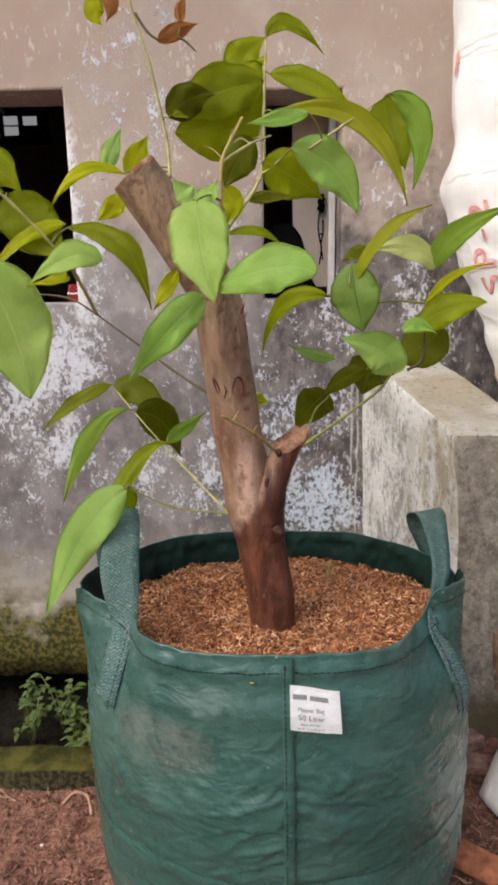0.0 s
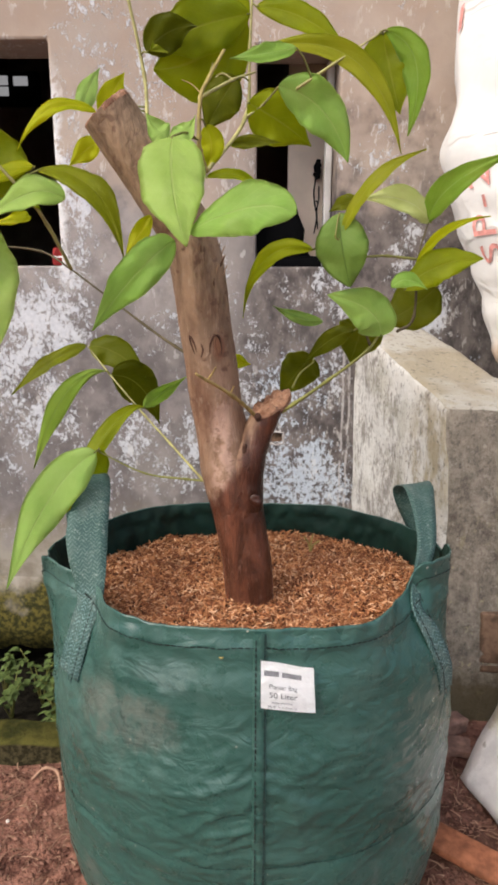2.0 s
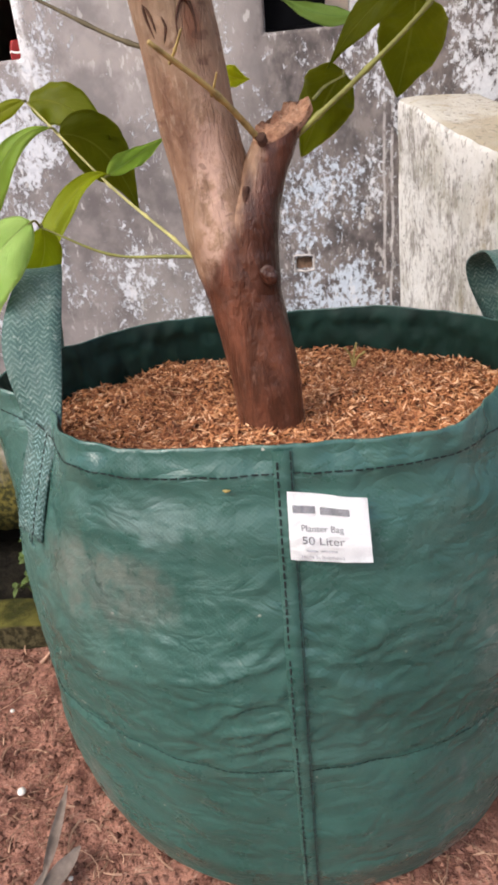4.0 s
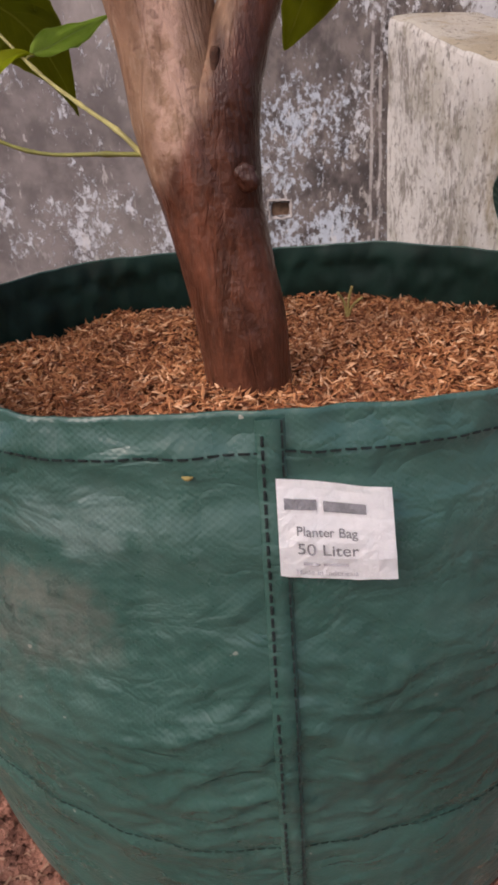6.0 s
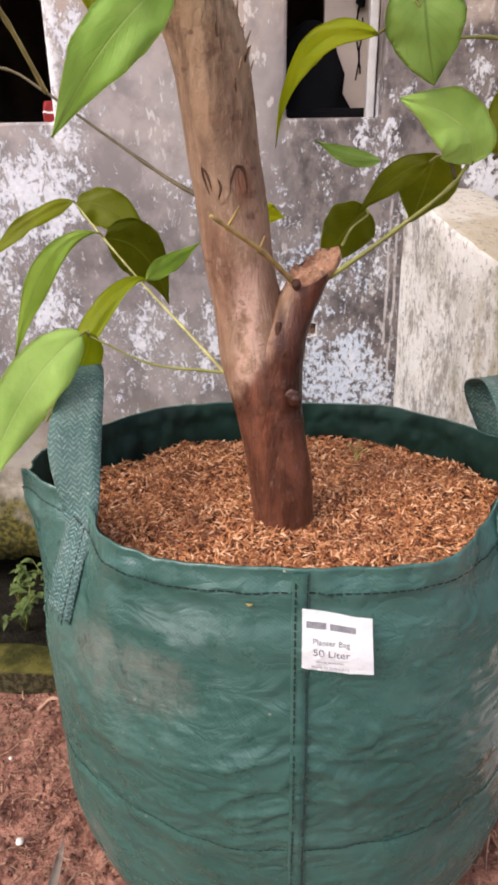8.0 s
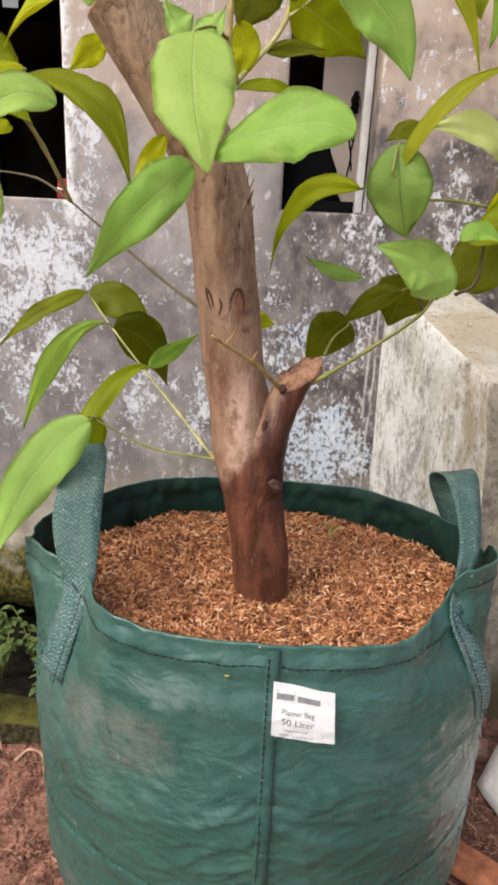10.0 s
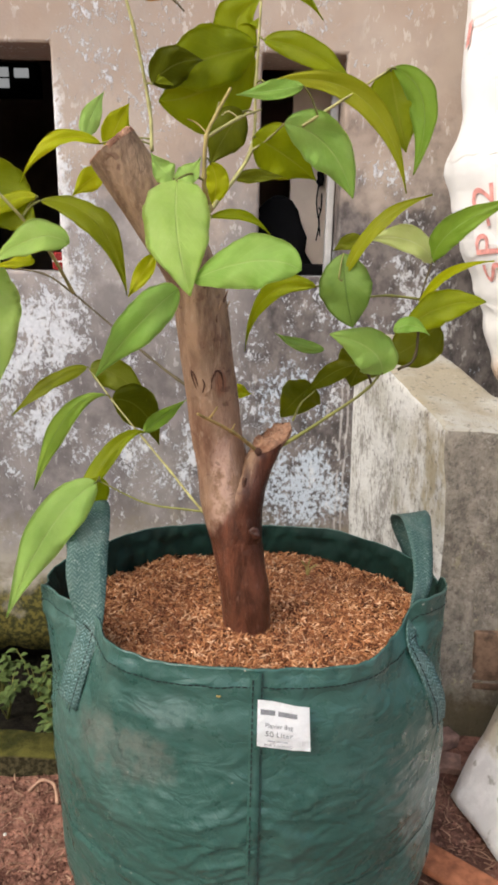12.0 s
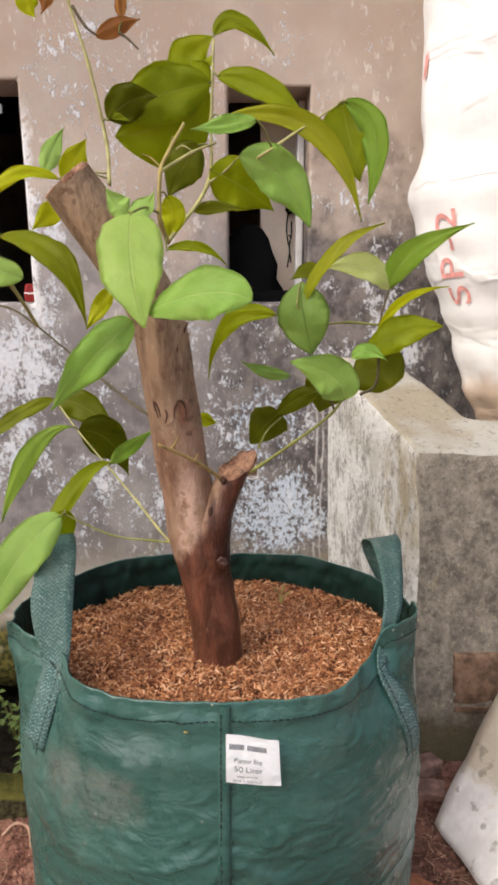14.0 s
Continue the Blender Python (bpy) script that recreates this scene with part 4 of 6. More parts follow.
# ---- weeds in the drain ----
def weed(x, y, z, seed, height=0.16):
    """A stalked weed with oval leaves in pairs."""
    rnd = random.Random(seed)
    plant = thing("weed", "small green weed growing in the dark drain", "weed", "weeds in the drain")
    plant.location = (x, y, z)
    height *= 0.52
    for _ in range(7):
        a, lean = rnd.uniform(0, 6.28), rnd.uniform(0.15, 0.7)
        tip = Vector((math.cos(a) * lean * height, math.sin(a) * lean * height, height * rnd.uniform(0.6, 1.1)))
        line = catmull([(0, 0, -0.01), tip * 0.5 + Vector((0, 0, 0.02)), tip], 5)
        part("stem", tube(line, [0.0016 * (1 - 0.06 * i) for i in range(len(line))], 6), twig_green, plant)
        for q in range(7):
            p = line[min(len(line) - 1, 4 + q)]
            b = rnd.uniform(0, 6.28)
            l, w = rnd.uniform(0.012, 0.026), rnd.uniform(0.004, 0.0075)
            d = Vector((math.cos(b), math.sin(b), rnd.uniform(-0.3, 0.5))).normalized()
            e = d.cross(Vector((0, 0, 1))).normalized()
            bm = bmesh.new()
            rows = []
            for i in range(6):
                s = i / 5
                c = p + d * l * s - Vector((0, 0, 0.25 * l * s * s))
                r = max(0.0004, w * math.sin(math.pi * s ** 0.8))
                rows.append([bm.verts.new(c - e * r + Vector((0, 0, 0.3 * r))), bm.verts.new(c), bm.verts.new(c + e * r + Vector((0, 0, 0.3 * r)))])
            grid_faces(bm, rows)
            part("leaf", bm, leaf_weed, plant)
    return plant


leaf_weed = plain("weed_leaf", (0.085, 0.125, 0.034), 0.6, 0.35, 50)
for n, (wx, wy, wz, wh) in enumerate(((-0.43, 0.56, -0.25, 0.17), (-0.40, 0.50, -0.25, 0.14), (-0.47, 0.60, -0.25, 0.20), (-0.36, 0.44, -0.25, 0.15), (-0.52, 0.55, -0.25, 0.18), (-0.34, 0.52, -0.25, 0.12), (-0.56, 0.62, -0.25, 0.2))):
    weed(wx, wy, wz, 20 + n, wh)


# ---- things behind the openings ----
bm = bmesh.new()
rows = []
for z, r in ((0.60, 0.065), (0.66, 0.075), (0.70, 0.074), (0.74, 0.066), (0.77, 0.06), (0.80, 0.052), (0.825, 0.04), (0.845, 0.028), (0.855, 0.012)):
    row = []
    for a in np.linspace(0, 2 * math.pi, 24, endpoint=False):
        q = r * (1 + 0.5 * noise.noise(Vector((math.cos(a) * 2.0, math.sin(a) * 2.0, z * 22))))
        row.append(bm.verts.new((0.043 + q * math.cos(a), 0.845 + 0.35 * q * math.sin(a), z)))
    rows.append(row)
grid_faces(bm, rows, True)
bm.faces.new(rows[-1])
bm.faces.new(rows[0][::-1])
holder = thing("covered_stand", "black covered rounded shape on a stand in the dark room", "covered stand")
part("cover", bm, black_plastic, holder)
part("stand", block(-0.05, 0.16, 0.815, 0.865, -0.1, 0.715, 0, 0, 1, 0.01), black_plastic, holder)
marks = thing("wall_scribble", "black scribbled marks on the beige partition", "scribble")
for line in (((0.130, 0.885), (0.126, 0.85), (0.130, 0.82), (0.134, 0.80), (0.129, 0.765)), ((0.137, 0.865), (0.137, 0.835), (0.133, 0.81), (0.137, 0.775)), ((0.131, 0.835), (0.137, 0.83)), ((0.131, 0.79), (0.138, 0.785))):
    pts = catmull([(x, 0.8835, z) for x, z in line], 5)
    part("mark", tube(pts, [0.0011 + 0.0009 * abs(math.sin(i * 1.3)) for i in range(len(pts))], 6), black_plastic, marks)
rag = thing("hanging_rag", "small black rag hanging on the beige partition", "rag")
part("cloth", tube(catmull([(0.134, 0.876, 0.918), (0.133, 0.872, 0.905), (0.131, 0.873, 0.890), (0.1325, 0.874, 0.878)], 5), [0.003 + 0.005 * math.sin(math.pi * (i + 2) / 20) for i in range(16)], 9, True, 0.6, 120), black_plastic, rag)
hook = tube(catmull([(-0.742, 1.30, 1.14), (-0.742, 1.28, 1.19), (-0.725, 1.27, 1.208), (-0.708, 1.27, 1.200)], 6), [0.0055] * 19, 8)
tap = thing("water_tap", "dull steel bent tap pipe in the dark room", "tap")
part("spout", hook, metal, tap)
part("riser", block(-0.748, -0.736, 1.294, 1.306, -0.1, 1.142, 0, 0, 1, 0.003), black_plastic, tap, "dark riser pipe")
def packet(x, z, turn, tall, tint, stripe):
    """A crumpled red packet with a pale band."""
    ob = thing("crumpled_packet", "crumpled red-orange packet with a narrow band on the window sill", "packet", "packets on the sill")
    bm = block(-0.012, 0.012, -0.007, 0.007, 0, tall, 3, 0.0035, 70, 0.003)
    part("wrapper", bm, tint, ob)
    bm = block(-0.0125, 0.0125, -0.0076, 0.0076, tall * 0.40, tall * 0.55, 3, 0.0035, 70, 0.003)
    part("band", bm, stripe, ob, "narrow band round the packet")
    ob.matrix_world = pose(x, WALL + 0.075, z, 0, 8, turn)
    return ob


packet(-0.416, 0.694, 30, 0.034, red_plastic, paper)
packet(-0.556, 0.694, -20, 0.030, orange_plastic, red_plastic)


# ---- planter bag ----
BAG_X = [(0.0, 0.190), (0.012, 0.202), (0.05, 0.213), (0.10, 0.219), (0.20, 0.221), (0.33, 0.219), (0.384, 0.223)]
BAG_Y = [(0.0, 0.168), (0.012, 0.178), (0.05, 0.186), (0.10, 0.190), (0.217, 0.192), (0.327, 0.176), (0.363, 0.166), (0.384, 0.160)]
RIM = 0.384
SOIL = 0.339
LOW_SEAM = 0.162


def ramp(x, low, high):
    q = max(0.0, min(1.0, (x - low) / (high - low)))
    return q * q * (3 - 2 * q)


def bag_rim(a):
    """Height of the cloth's upper edge round the bag, drawn up beside the handles."""
    turn = math.degrees(a) % 360
    drawn = 0.018 * ramp(turn, 223, 201) * ramp(turn, 182, 198) + 0.027 * ramp(turn, 317, 326) * ramp(turn if turn > 180 else turn + 360, 372, 345)
    return drawn + RIM + 0.0015 * math.sin(3 * a + 0.6) + 0.0012 * math.sin(7 * a) + 0.0022 * noise.noise(Vector((9 * math.cos(a), 9 * math.sin(a), 5))) + 0.003 * math.exp(-((math.sin(a) - 1) / 0.5) ** 2)


def bag_point(a, z, out=0.0):
    """A point of the cloth at the angle a (0 is +x) and height z."""
    rx, ry = lerp_table(z, BAG_X), lerp_table(z, BAG_Y)
    c, s = math.cos(a), math.sin(a)
    p = Vector((rx * c + 0.003, ry * s, z))
    n = Vector((c / rx, s / ry, 0)).normalized()
    up = min(1.0, z / 0.1)
    crease = 0.0030 * noise.noise(Vector((c * 2.6, s * 2.6, z * 17))) + 0.0020 * noise.noise(Vector((c * 6 + 4, s * 6, z * 40 + c * 6)))
    slack = 0.005 * noise.noise(Vector((c * 2.2, s * 2.2, z * 6 + 7)))
    bend = 1.2 * noise.noise(Vector((c * 3, s * 3, z * 9 + 5)))
    band = 0.35 + 0.65 * math.exp(-((z - 0.235) / 0.07) ** 2)
    for f, tall, deep_by, thin in ((1.9, 30, 0.0010, 0.12), (2.6, 46, 0.0014, 0.13), (6, 100, 0.0007, 0.2)):
        n1 = abs(noise.noise(Vector((c * f + bend, s * f, z * tall + bend * 2))))
        crease += deep_by * band * max(0.0, 1 - n1 / thin) ** 1.5
    # short level puckers either side of the seam
    pucker = math.exp(-(c / 0.34) ** 2) * math.exp(-((z - 0.225) / 0.060) ** 2) if s < 0 else 0.0
    n1 = abs(noise.noise(Vector((c * 5 + 1, 3, z * 62 + 4 * abs(c - 0.03) + bend * 0.5))))
    crease += 0.0036 * pucker * max(0.0, 1 - n1 / 0.22) ** 1.3
    sag = 0.0008 * math.sin(z * 160 + 2.5 * math.sin(a * 2)) * math.exp(-((z - 0.20) / 0.07) ** 2) * (0.5 + 0.5 * math.sin(a * 3 + 1))
    tuck = -0.0010 * math.exp(-((z - LOW_SEAM - 0.003 * math.sin(2 * a)) / 0.003) ** 2)
    hem = 0.0005 if z > 0.366 else 0.0
    loose = max(0.0, (z - 0.35) / 0.034)
    flutter = 0.004 * loose * noise.noise(Vector((c * 4, s * 4, 2))) + 0.0022 * min(1.0, loose * 2) * noise.noise(Vector((c * 14, s * 14, z * 50)))
    # the cloth is pushed in under the near handle and pulled to a point beside it
    deep = max(0.0, (z - 0.30) / 0.084) ** 1.5
    wide_deep = max(0.0, (z - 0.235) / 0.149) ** 1.2
    turn = math.degrees(a) % 360
    pinch = 0.006 * wide_deep * math.exp(-((turn - 192) / 7) ** 2) - 0.029 * wide_deep * math.exp(-((turn - 219) / 12) ** 2) - 0.030 * deep * math.exp(-((turn - 319) / 12) ** 2)
    pinch -= 0.016 * wide_deep * math.exp(-(((turn + 180) % 360 - 180) / 28) ** 2)
    return p + n * ((crease + slack + sag) * up + tuck + hem + flutter + pinch + out)


bag = thing("planter_bag", "round dark green woven plastic planter bag full of husks", "planter bag")
bm = bmesh.new()
layer = bm.loops.layers.uv.new("UVMap")
turns, steps = 400, 150
rows, place = [], {}
levels = [0.0, 0.002, 0.006] + [0.012 + (1 - 0.012) * k / (steps - 3) for k in range(steps - 2)]
for z01 in levels:
    row = []
    for k in range(turns):
        a = 2 * math.pi * k / turns
        top = bag_rim(a)
        z = z01 * top
        v = bm.verts.new(bag_point(a, min(z, 0.3839)) + Vector((0, 0, max(0, z - 0.3839))))
        place[v] = (a * 0.2, z)
        row.append(v)
    rows.append(row)
# folded hem
for z_in in (0.0, 0.002):
    row = []
    for k in range(turns):
        a = 2 * math.pi * k / turns
        z = bag_rim(a) - z_in
        v = bm.verts.new(bag_point(a, min(z, 0.3839), -0.0014) + Vector((0, 0, max(0, z - 0.3839))))
        place[v] = (a * 0.2, z)
        row.append(v)
    rows.append(row)
grid_faces(bm, rows, True)
bm.faces.new(rows[0][::-1])
for f in bm.faces:
    for l in f.loops:
        l[layer].uv = place[l.vert]
    if len(f.verts) == 4 and max(l[layer].uv[0] for l in f.loops) - min(l[layer].uv[0] for l in f.loops) > 0.6:
        for l in f.loops:
            if l[layer].uv[0] < 0.3:
                l[layer].uv[0] += 2 * math.pi * 0.2
part("cloth", bm, fabric, bag)
# inner face of the cloth as a sheet, coloured with the shade inside
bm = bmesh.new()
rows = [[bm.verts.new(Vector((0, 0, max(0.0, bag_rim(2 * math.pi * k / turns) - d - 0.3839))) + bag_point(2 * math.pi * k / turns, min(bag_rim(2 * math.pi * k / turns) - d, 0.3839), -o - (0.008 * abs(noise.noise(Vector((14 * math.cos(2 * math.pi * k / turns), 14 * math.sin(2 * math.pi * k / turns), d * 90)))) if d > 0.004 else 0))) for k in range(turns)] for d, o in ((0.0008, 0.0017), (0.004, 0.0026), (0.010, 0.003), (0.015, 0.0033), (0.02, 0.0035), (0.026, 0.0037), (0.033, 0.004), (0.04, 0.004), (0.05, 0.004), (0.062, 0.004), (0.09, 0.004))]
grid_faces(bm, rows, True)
part("shaded_inside", bm, shaded_inside, bag, "inner face of the cloth, with its shade put into a blackish green")


def stitches(line, length, wide, gap):
    """Short dashes of thread along a line of (point, outward) pairs."""
    bm = bmesh.new()
    along, spots = 0.0, [0.0]
    for (p, _), (q, _) in zip(line, line[1:]):
        along += (q - p).length
        spots.append(along)
    at = 0.0
    while at + length < along:
        ends = []
        for s in (at, at + length):
            i = max(j for j in range(len(spots)) if spots[j] <= s)
            i = min(i, len(line) - 2)
            f = (s - spots[i]) / max(1e-9, spots[i + 1] - spots[i])
            ends.append((line[i][0].lerp(line[i + 1][0], f), line[i][1]))
        (p, n), (q, _) = ends
        side = (q - p).cross(n).normalized() * wide / 2
        low = [bm.verts.new(v) for v in (p - side, q - side, q + side, p + side)]
        high = [bm.verts.new(v + n * 0.0007) for v in (p - side * 0.6 + (q - p) * 0.15, q - side * 0.6 - (q - p) * 0.15, q + side * 0.6 - (q - p) * 0.15, p + side * 0.6 + (q - p) * 0.15)]
        bm.faces.new(high)
        for k in range(4):
            bm.faces.new((low[k], low[(k + 1) % 4], high[(k + 1) % 4], high[k]))
        at += length + gap
    return bm


def down_line(x_at, z0, z1, out):
    line = []
    for k in range(61):
        z = z1 + (z0 - z1) * k / 60
        a = -math.pi / 2 + math.asin(max(-1, min(1, x_at / lerp_table(z, BAG_X))))
        line.append((bag_point(a, z, out), Vector((math.cos(a), math.sin(a), 0))))
    return line


# the seam: a folded strip down the front with two rows of stitching
bm = bmesh.new()
layer = bm.loops.layers.uv.new("UVMap")
edges = [down_line(x, 0.012, 0.3835, o) for x, o in ((0.0015, 0.0004), (0.0022, 0.0016), (0.0125, 0.0016), (0.0132, 0.0004))]
rows = [[bm.verts.new(e[k][0]) for e in edges] for k in range(61)]
grid_faces(bm, rows)
for f in bm.faces:
    for l in f.loops:
        l[layer].uv = (l.vert.co.x, l.vert.co.z)
seam = part("seam", bm, fabric, bag, "folded seam down the front of the bag")
part("stitching", stitches(down_line(0.0040, 0.014, 0.377, 0.0017), 0.0042, 0.0013, 0.0014), thread, seam, "black stitching", False)
part("stitching", stitches(down_line(0.0118, 0.014, 0.383, 0.0017), 0.0052, 0.0008, 0.0010), thread, seam, "black stitching", False)
ring = []
for k in range(241):
    a = 2 * math.pi * k / 240
    ring.append((bag_point(a, min(0.3839, bag_rim(a) - 0.0165), 0.0006) + Vector((0, 0, max(0.0, bag_rim(a) - 0.0165 - 0.3839))), Vector((math.cos(a), math.sin(a), 0))))
part("hem_stitching", stitches(ring, 0.0046, 0.0009, 0.0014), thread, bag, "black stitching round the hem", False)
green_thread = plain("green_thread", (0.010, 0.028, 0.022), 0.8, 0.3, 200)
ring = []
for k in range(241):
    a = 2 * math.pi * k / 240
    ring.append((bag_point(a, LOW_SEAM + 0.003 * math.sin(2 * a), 0.0003), Vector((math.cos(a), math.sin(a), 0))))
part("lower_stitching", stitches(ring, 0.0046, 0.0003, 0.0007), green_thread, bag, "dark stitching low round the bag", False)


def label_point(u, v, out=0.0):
    """u from the sewn edge to the free edge, v upwards, both 0 to 1."""
    x = 0.0085 + u * (0.0455 + 0.0015 * (1 - v))
    z = 0.3205 + v * 0.0388 - u * 0.0055 * (0.8 + 0.4 * v)
    a = -math.pi / 2 + math.asin(x / lerp_table(z, BAG_X))
    p = bag_point(a, z, 0.0022)
    return p + Vector((0, -1, 0)) * (0.0045 * u + 0.0012 * math.sin(3.0 * v + 2.4 * u) + out)


bm = bmesh.new()
rows = [[bm.verts.new(label_point(i / 12, j / 12)) for i in range(13)] for j in range(13)]
grid_faces(bm, rows)
bmesh.ops.solidify(bm, geom=bm.faces[:], thickness=0.0005)
label = part("label", bm, paper, bag, "white cloth label with grey print sewn into the seam", False)


def print_on_label(text, u, v, size, wide=1.0, tone=ink):
    cu = bpy.data.curves.new("printed_line", "FONT")
    cu.body, cu.size = text, size
    cu.offset = 0.0003 * size / 0.1
    holder = new("printed_line", cu)
    bpy.context.view_layer.update()
    me = bpy.data.meshes.new_from_object(holder)
    bpy.data.objects.remove(holder)
    for w in me.vertices:
        w.co = label_point(u + w.co.x * wide, v + w.co.y, 0.0007)
    me.materials.append(tone)
    ob = new("printed_line", me)
    ob.parent = label
    return ob


print_on_label("Planter Bag", 0.15, 0.475, 0.125, 0.92)
print_on_label("50 Liter", 0.15, 0.285, 0.165, 1.0)
print_on_label("Made in Indonesia", 0.13, 0.055, 0.085, 0.86, faint_ink)
# the maker's mark and a date as plain bars
for u0, u1, v0, v1 in ((0.06, 0.34, 0.72, 0.82), (0.40, 0.76, 0.71, 0.81), (0.20, 0.34, 0.165, 0.195), (0.37, 0.58, 0.163, 0.193)):
    bm = bmesh.new()
    q = []
    for k in range(7):
        q.append([bm.verts.new(label_point(u0 + (u1 - u0) * k / 6, v, 0.0007)) for v in (v0, v1)])
    grid_faces(bm, q)
    part("bar", bm, ink if v0 > 0.5 else faint_ink, label, "", False)


def ribbon(points, sides, widths, thick=0.0016):
    """A strap along the points; sides are the directions of its width."""
    line = catmull(points, 10)
    bm = bmesh.new()
    layer = bm.loops.layers.uv.new("UVMap")
    n = len(line)
    across = catmull(sides, 10)
    wide = [w.x for w in catmull([(w, 0, 0) for w in widths], 10)]
    at, rows, place = 0.0, [], {}
    for i, p in enumerate(line):
        if i:
            at += (p - line[i - 1]).length
        way = (line[min(i + 1, n - 1)] - line[max(i - 1, 0)]).normalized()
        s = (across[i] - way * across[i].dot(way)).normalized()
        up = way.cross(s)
        row = []
        for c, t in ((-1, -1), (-0.5, -1), (0, -1), (0.5, -1), (1, -1), (1, 1), (0.5, 1), (0, 1), (-0.5, 1), (-1, 1)):
            bulge = 0.0009 * (1 - c * c)
            v = bm.verts.new(p + s * c * wide[i] / 2 + up * (t * thick / 2 + bulge))
            place[v] = (c * wide[i] / 2, at)
            row.append(v)
        rows.append(row)
    grid_faces(bm, rows, True)
    bm.faces.new(rows[0][::-1])
    bm.faces.new(rows[-1])
    for f in bm.faces:
        for l in f.loops:
            l[layer].uv = place[l.vert]
    return bm


def on_bag(deg, z, out):
    return tuple(bag_point(radians(deg), z, out))


def handle(near, far, peak, widths, across, lean, rise=None, fall=None):
    """A strap loop: sewn flat to the cloth from (angle, height) to the rim at two places, with its top at peak."""
    (a0, z0, a1), (b0, z1, b1) = near, far
    rows = [(a0 + (a1 - a0) * k / 3, z0 + (0.376 - z0) * k / 3) for k in range(4)]
    sewn = [Vector(on_bag(a, z, 0.0032)) for a, z in rows]
    back = [Vector(on_bag(b1 + (b0 - b1) * k / 2, 0.376 - (0.376 - z1) * k / 2, 0.0065 if rise else 0.0030)) for k in range(3)]
    top = Vector(peak)
    up_a = sewn[-1].lerp(top, 0.5) + Vector((lean, -0.010, 0.006))
    up_b = back[0].lerp(top, 0.25) + Vector((lean, 0.010, 0.046))
    if rise:
        up_a, up_b = Vector(rise), Vector(fall)

    def flat(deg):
        t = Vector((-math.sin(radians(deg)), math.cos(radians(deg)), 0))
        return t if t.x > 0 else -t

    x = Vector(across).normalized()
    sides = [flat(a).lerp(Vector((1, 0, 0)), 0.35).normalized() for a, _ in rows[:3]] + [flat(a1).lerp(x, 0.5), x, x, *((x.lerp(flat(b1), 0.45), flat(b1)) if rise else (x, flat(b1).lerp(x, 0.3))), flat(b1), flat(b1)]
    loop = part("handle", ribbon([*sewn, up_a, top, up_b, *back], sides, widths), webbing, bag, "green webbing carrying handle")
    for s in (-0.43, 0.43):
        line = []
        for p, (a, _) in zip(sewn, rows):
            n = Vector((math.cos(radians(a)), math.sin(radians(a)), 0))
            line.append((p + flat(a) * (s * widths[0]) + n * 0.0016, n))
        part("stitching", stitches(line, 0.0042, 0.0012, 0.0014), thread, loop, "dark stitching", False)
    low = Vector((math.cos(radians(a0)), math.sin(radians(a0)), 0))
    for s in (-0.45, 0.12, 0.40):
        p = sewn[0] + flat(a0) * (s * widths[0]) + low * 0.001
        tip = p + Vector((0.004 * s, 0, -0.0035 - 0.003 * abs(s))) + low * 0.001
        part("fray", tube(catmull([p + Vector((0, 0, 0.003)), p + Vector((0, 0, -0.002)) + low * 0.001, tip], 3), [0.0006] * 7, 5), webbing, loop, "frayed thread end")
    n = Vector((math.cos(radians(a1)), math.sin(radians(a1)), 0))
    t = flat(a1) * widths[3] * 0.48
    part("stitching", stitches([(sewn[3] - t + n * 0.0032, n), (sewn[3] + t + n * 0.0032, n)], 0.0045, 0.0016, 0.0006), thread, loop, "dark stitching", False)
    return loop


handle((213.5, 0.297, 218), (157, 0.30, 156), (-0.166, -0.002, 0.468), (0.029, 0.030, 0.030, 0.029, 0.041, 0.031, 0.036, 0.036, 0.034, 0.034), (1, 0.25, 0), -0.003)
handle((331, 0.279, 321), (28, 0.30, 28), (0.189, 0.042, 0.447), (0.019, 0.021, 0.020, 0.013, 0.022, 0.035, 0.036, 0.034, 0.032, 0.03), (0.80, 0.60, 0), 0.004, (0.183, -0.030, 0.414), (0.188, 0.086, 0.430))


# ---- husks on top of the bag ----
def soil_height(x, y):
    e = (x / 0.2) ** 2 + (y / 0.155) ** 2
    return SOIL - 0.003 * (1 - e) + 0.009 * noise.noise(Vector((x * 14, y * 14, 2))) + 0.004 * noise.noise(Vector((x * 50, y * 50, 4)))


bm = bmesh.new()
rows = []
for r in np.linspace(0.02, 1.0, 30):
    row = []
    for a in np.linspace(0, 2 * math.pi, 90, endpoint=False):
        edge = bag_point(a, SOIL, -0.006)
        row.append(bm.verts.new((edge.x * r, edge.y * r, soil_height(edge.x * r, edge.y * r) - 0.002)))
    rows.append(row)
grid_faces(bm, rows, True)
bm.faces.new(rows[0])
bmesh.ops.recalc_face_normals(bm, faces=bm.faces)
tagged(link_mesh("potting_mix", bm, plain("brown_potting_mix", (0.13, 0.055, 0.028), 0.95, 0.4, 70)), "brown potting mix inside the bag", "potting mix")


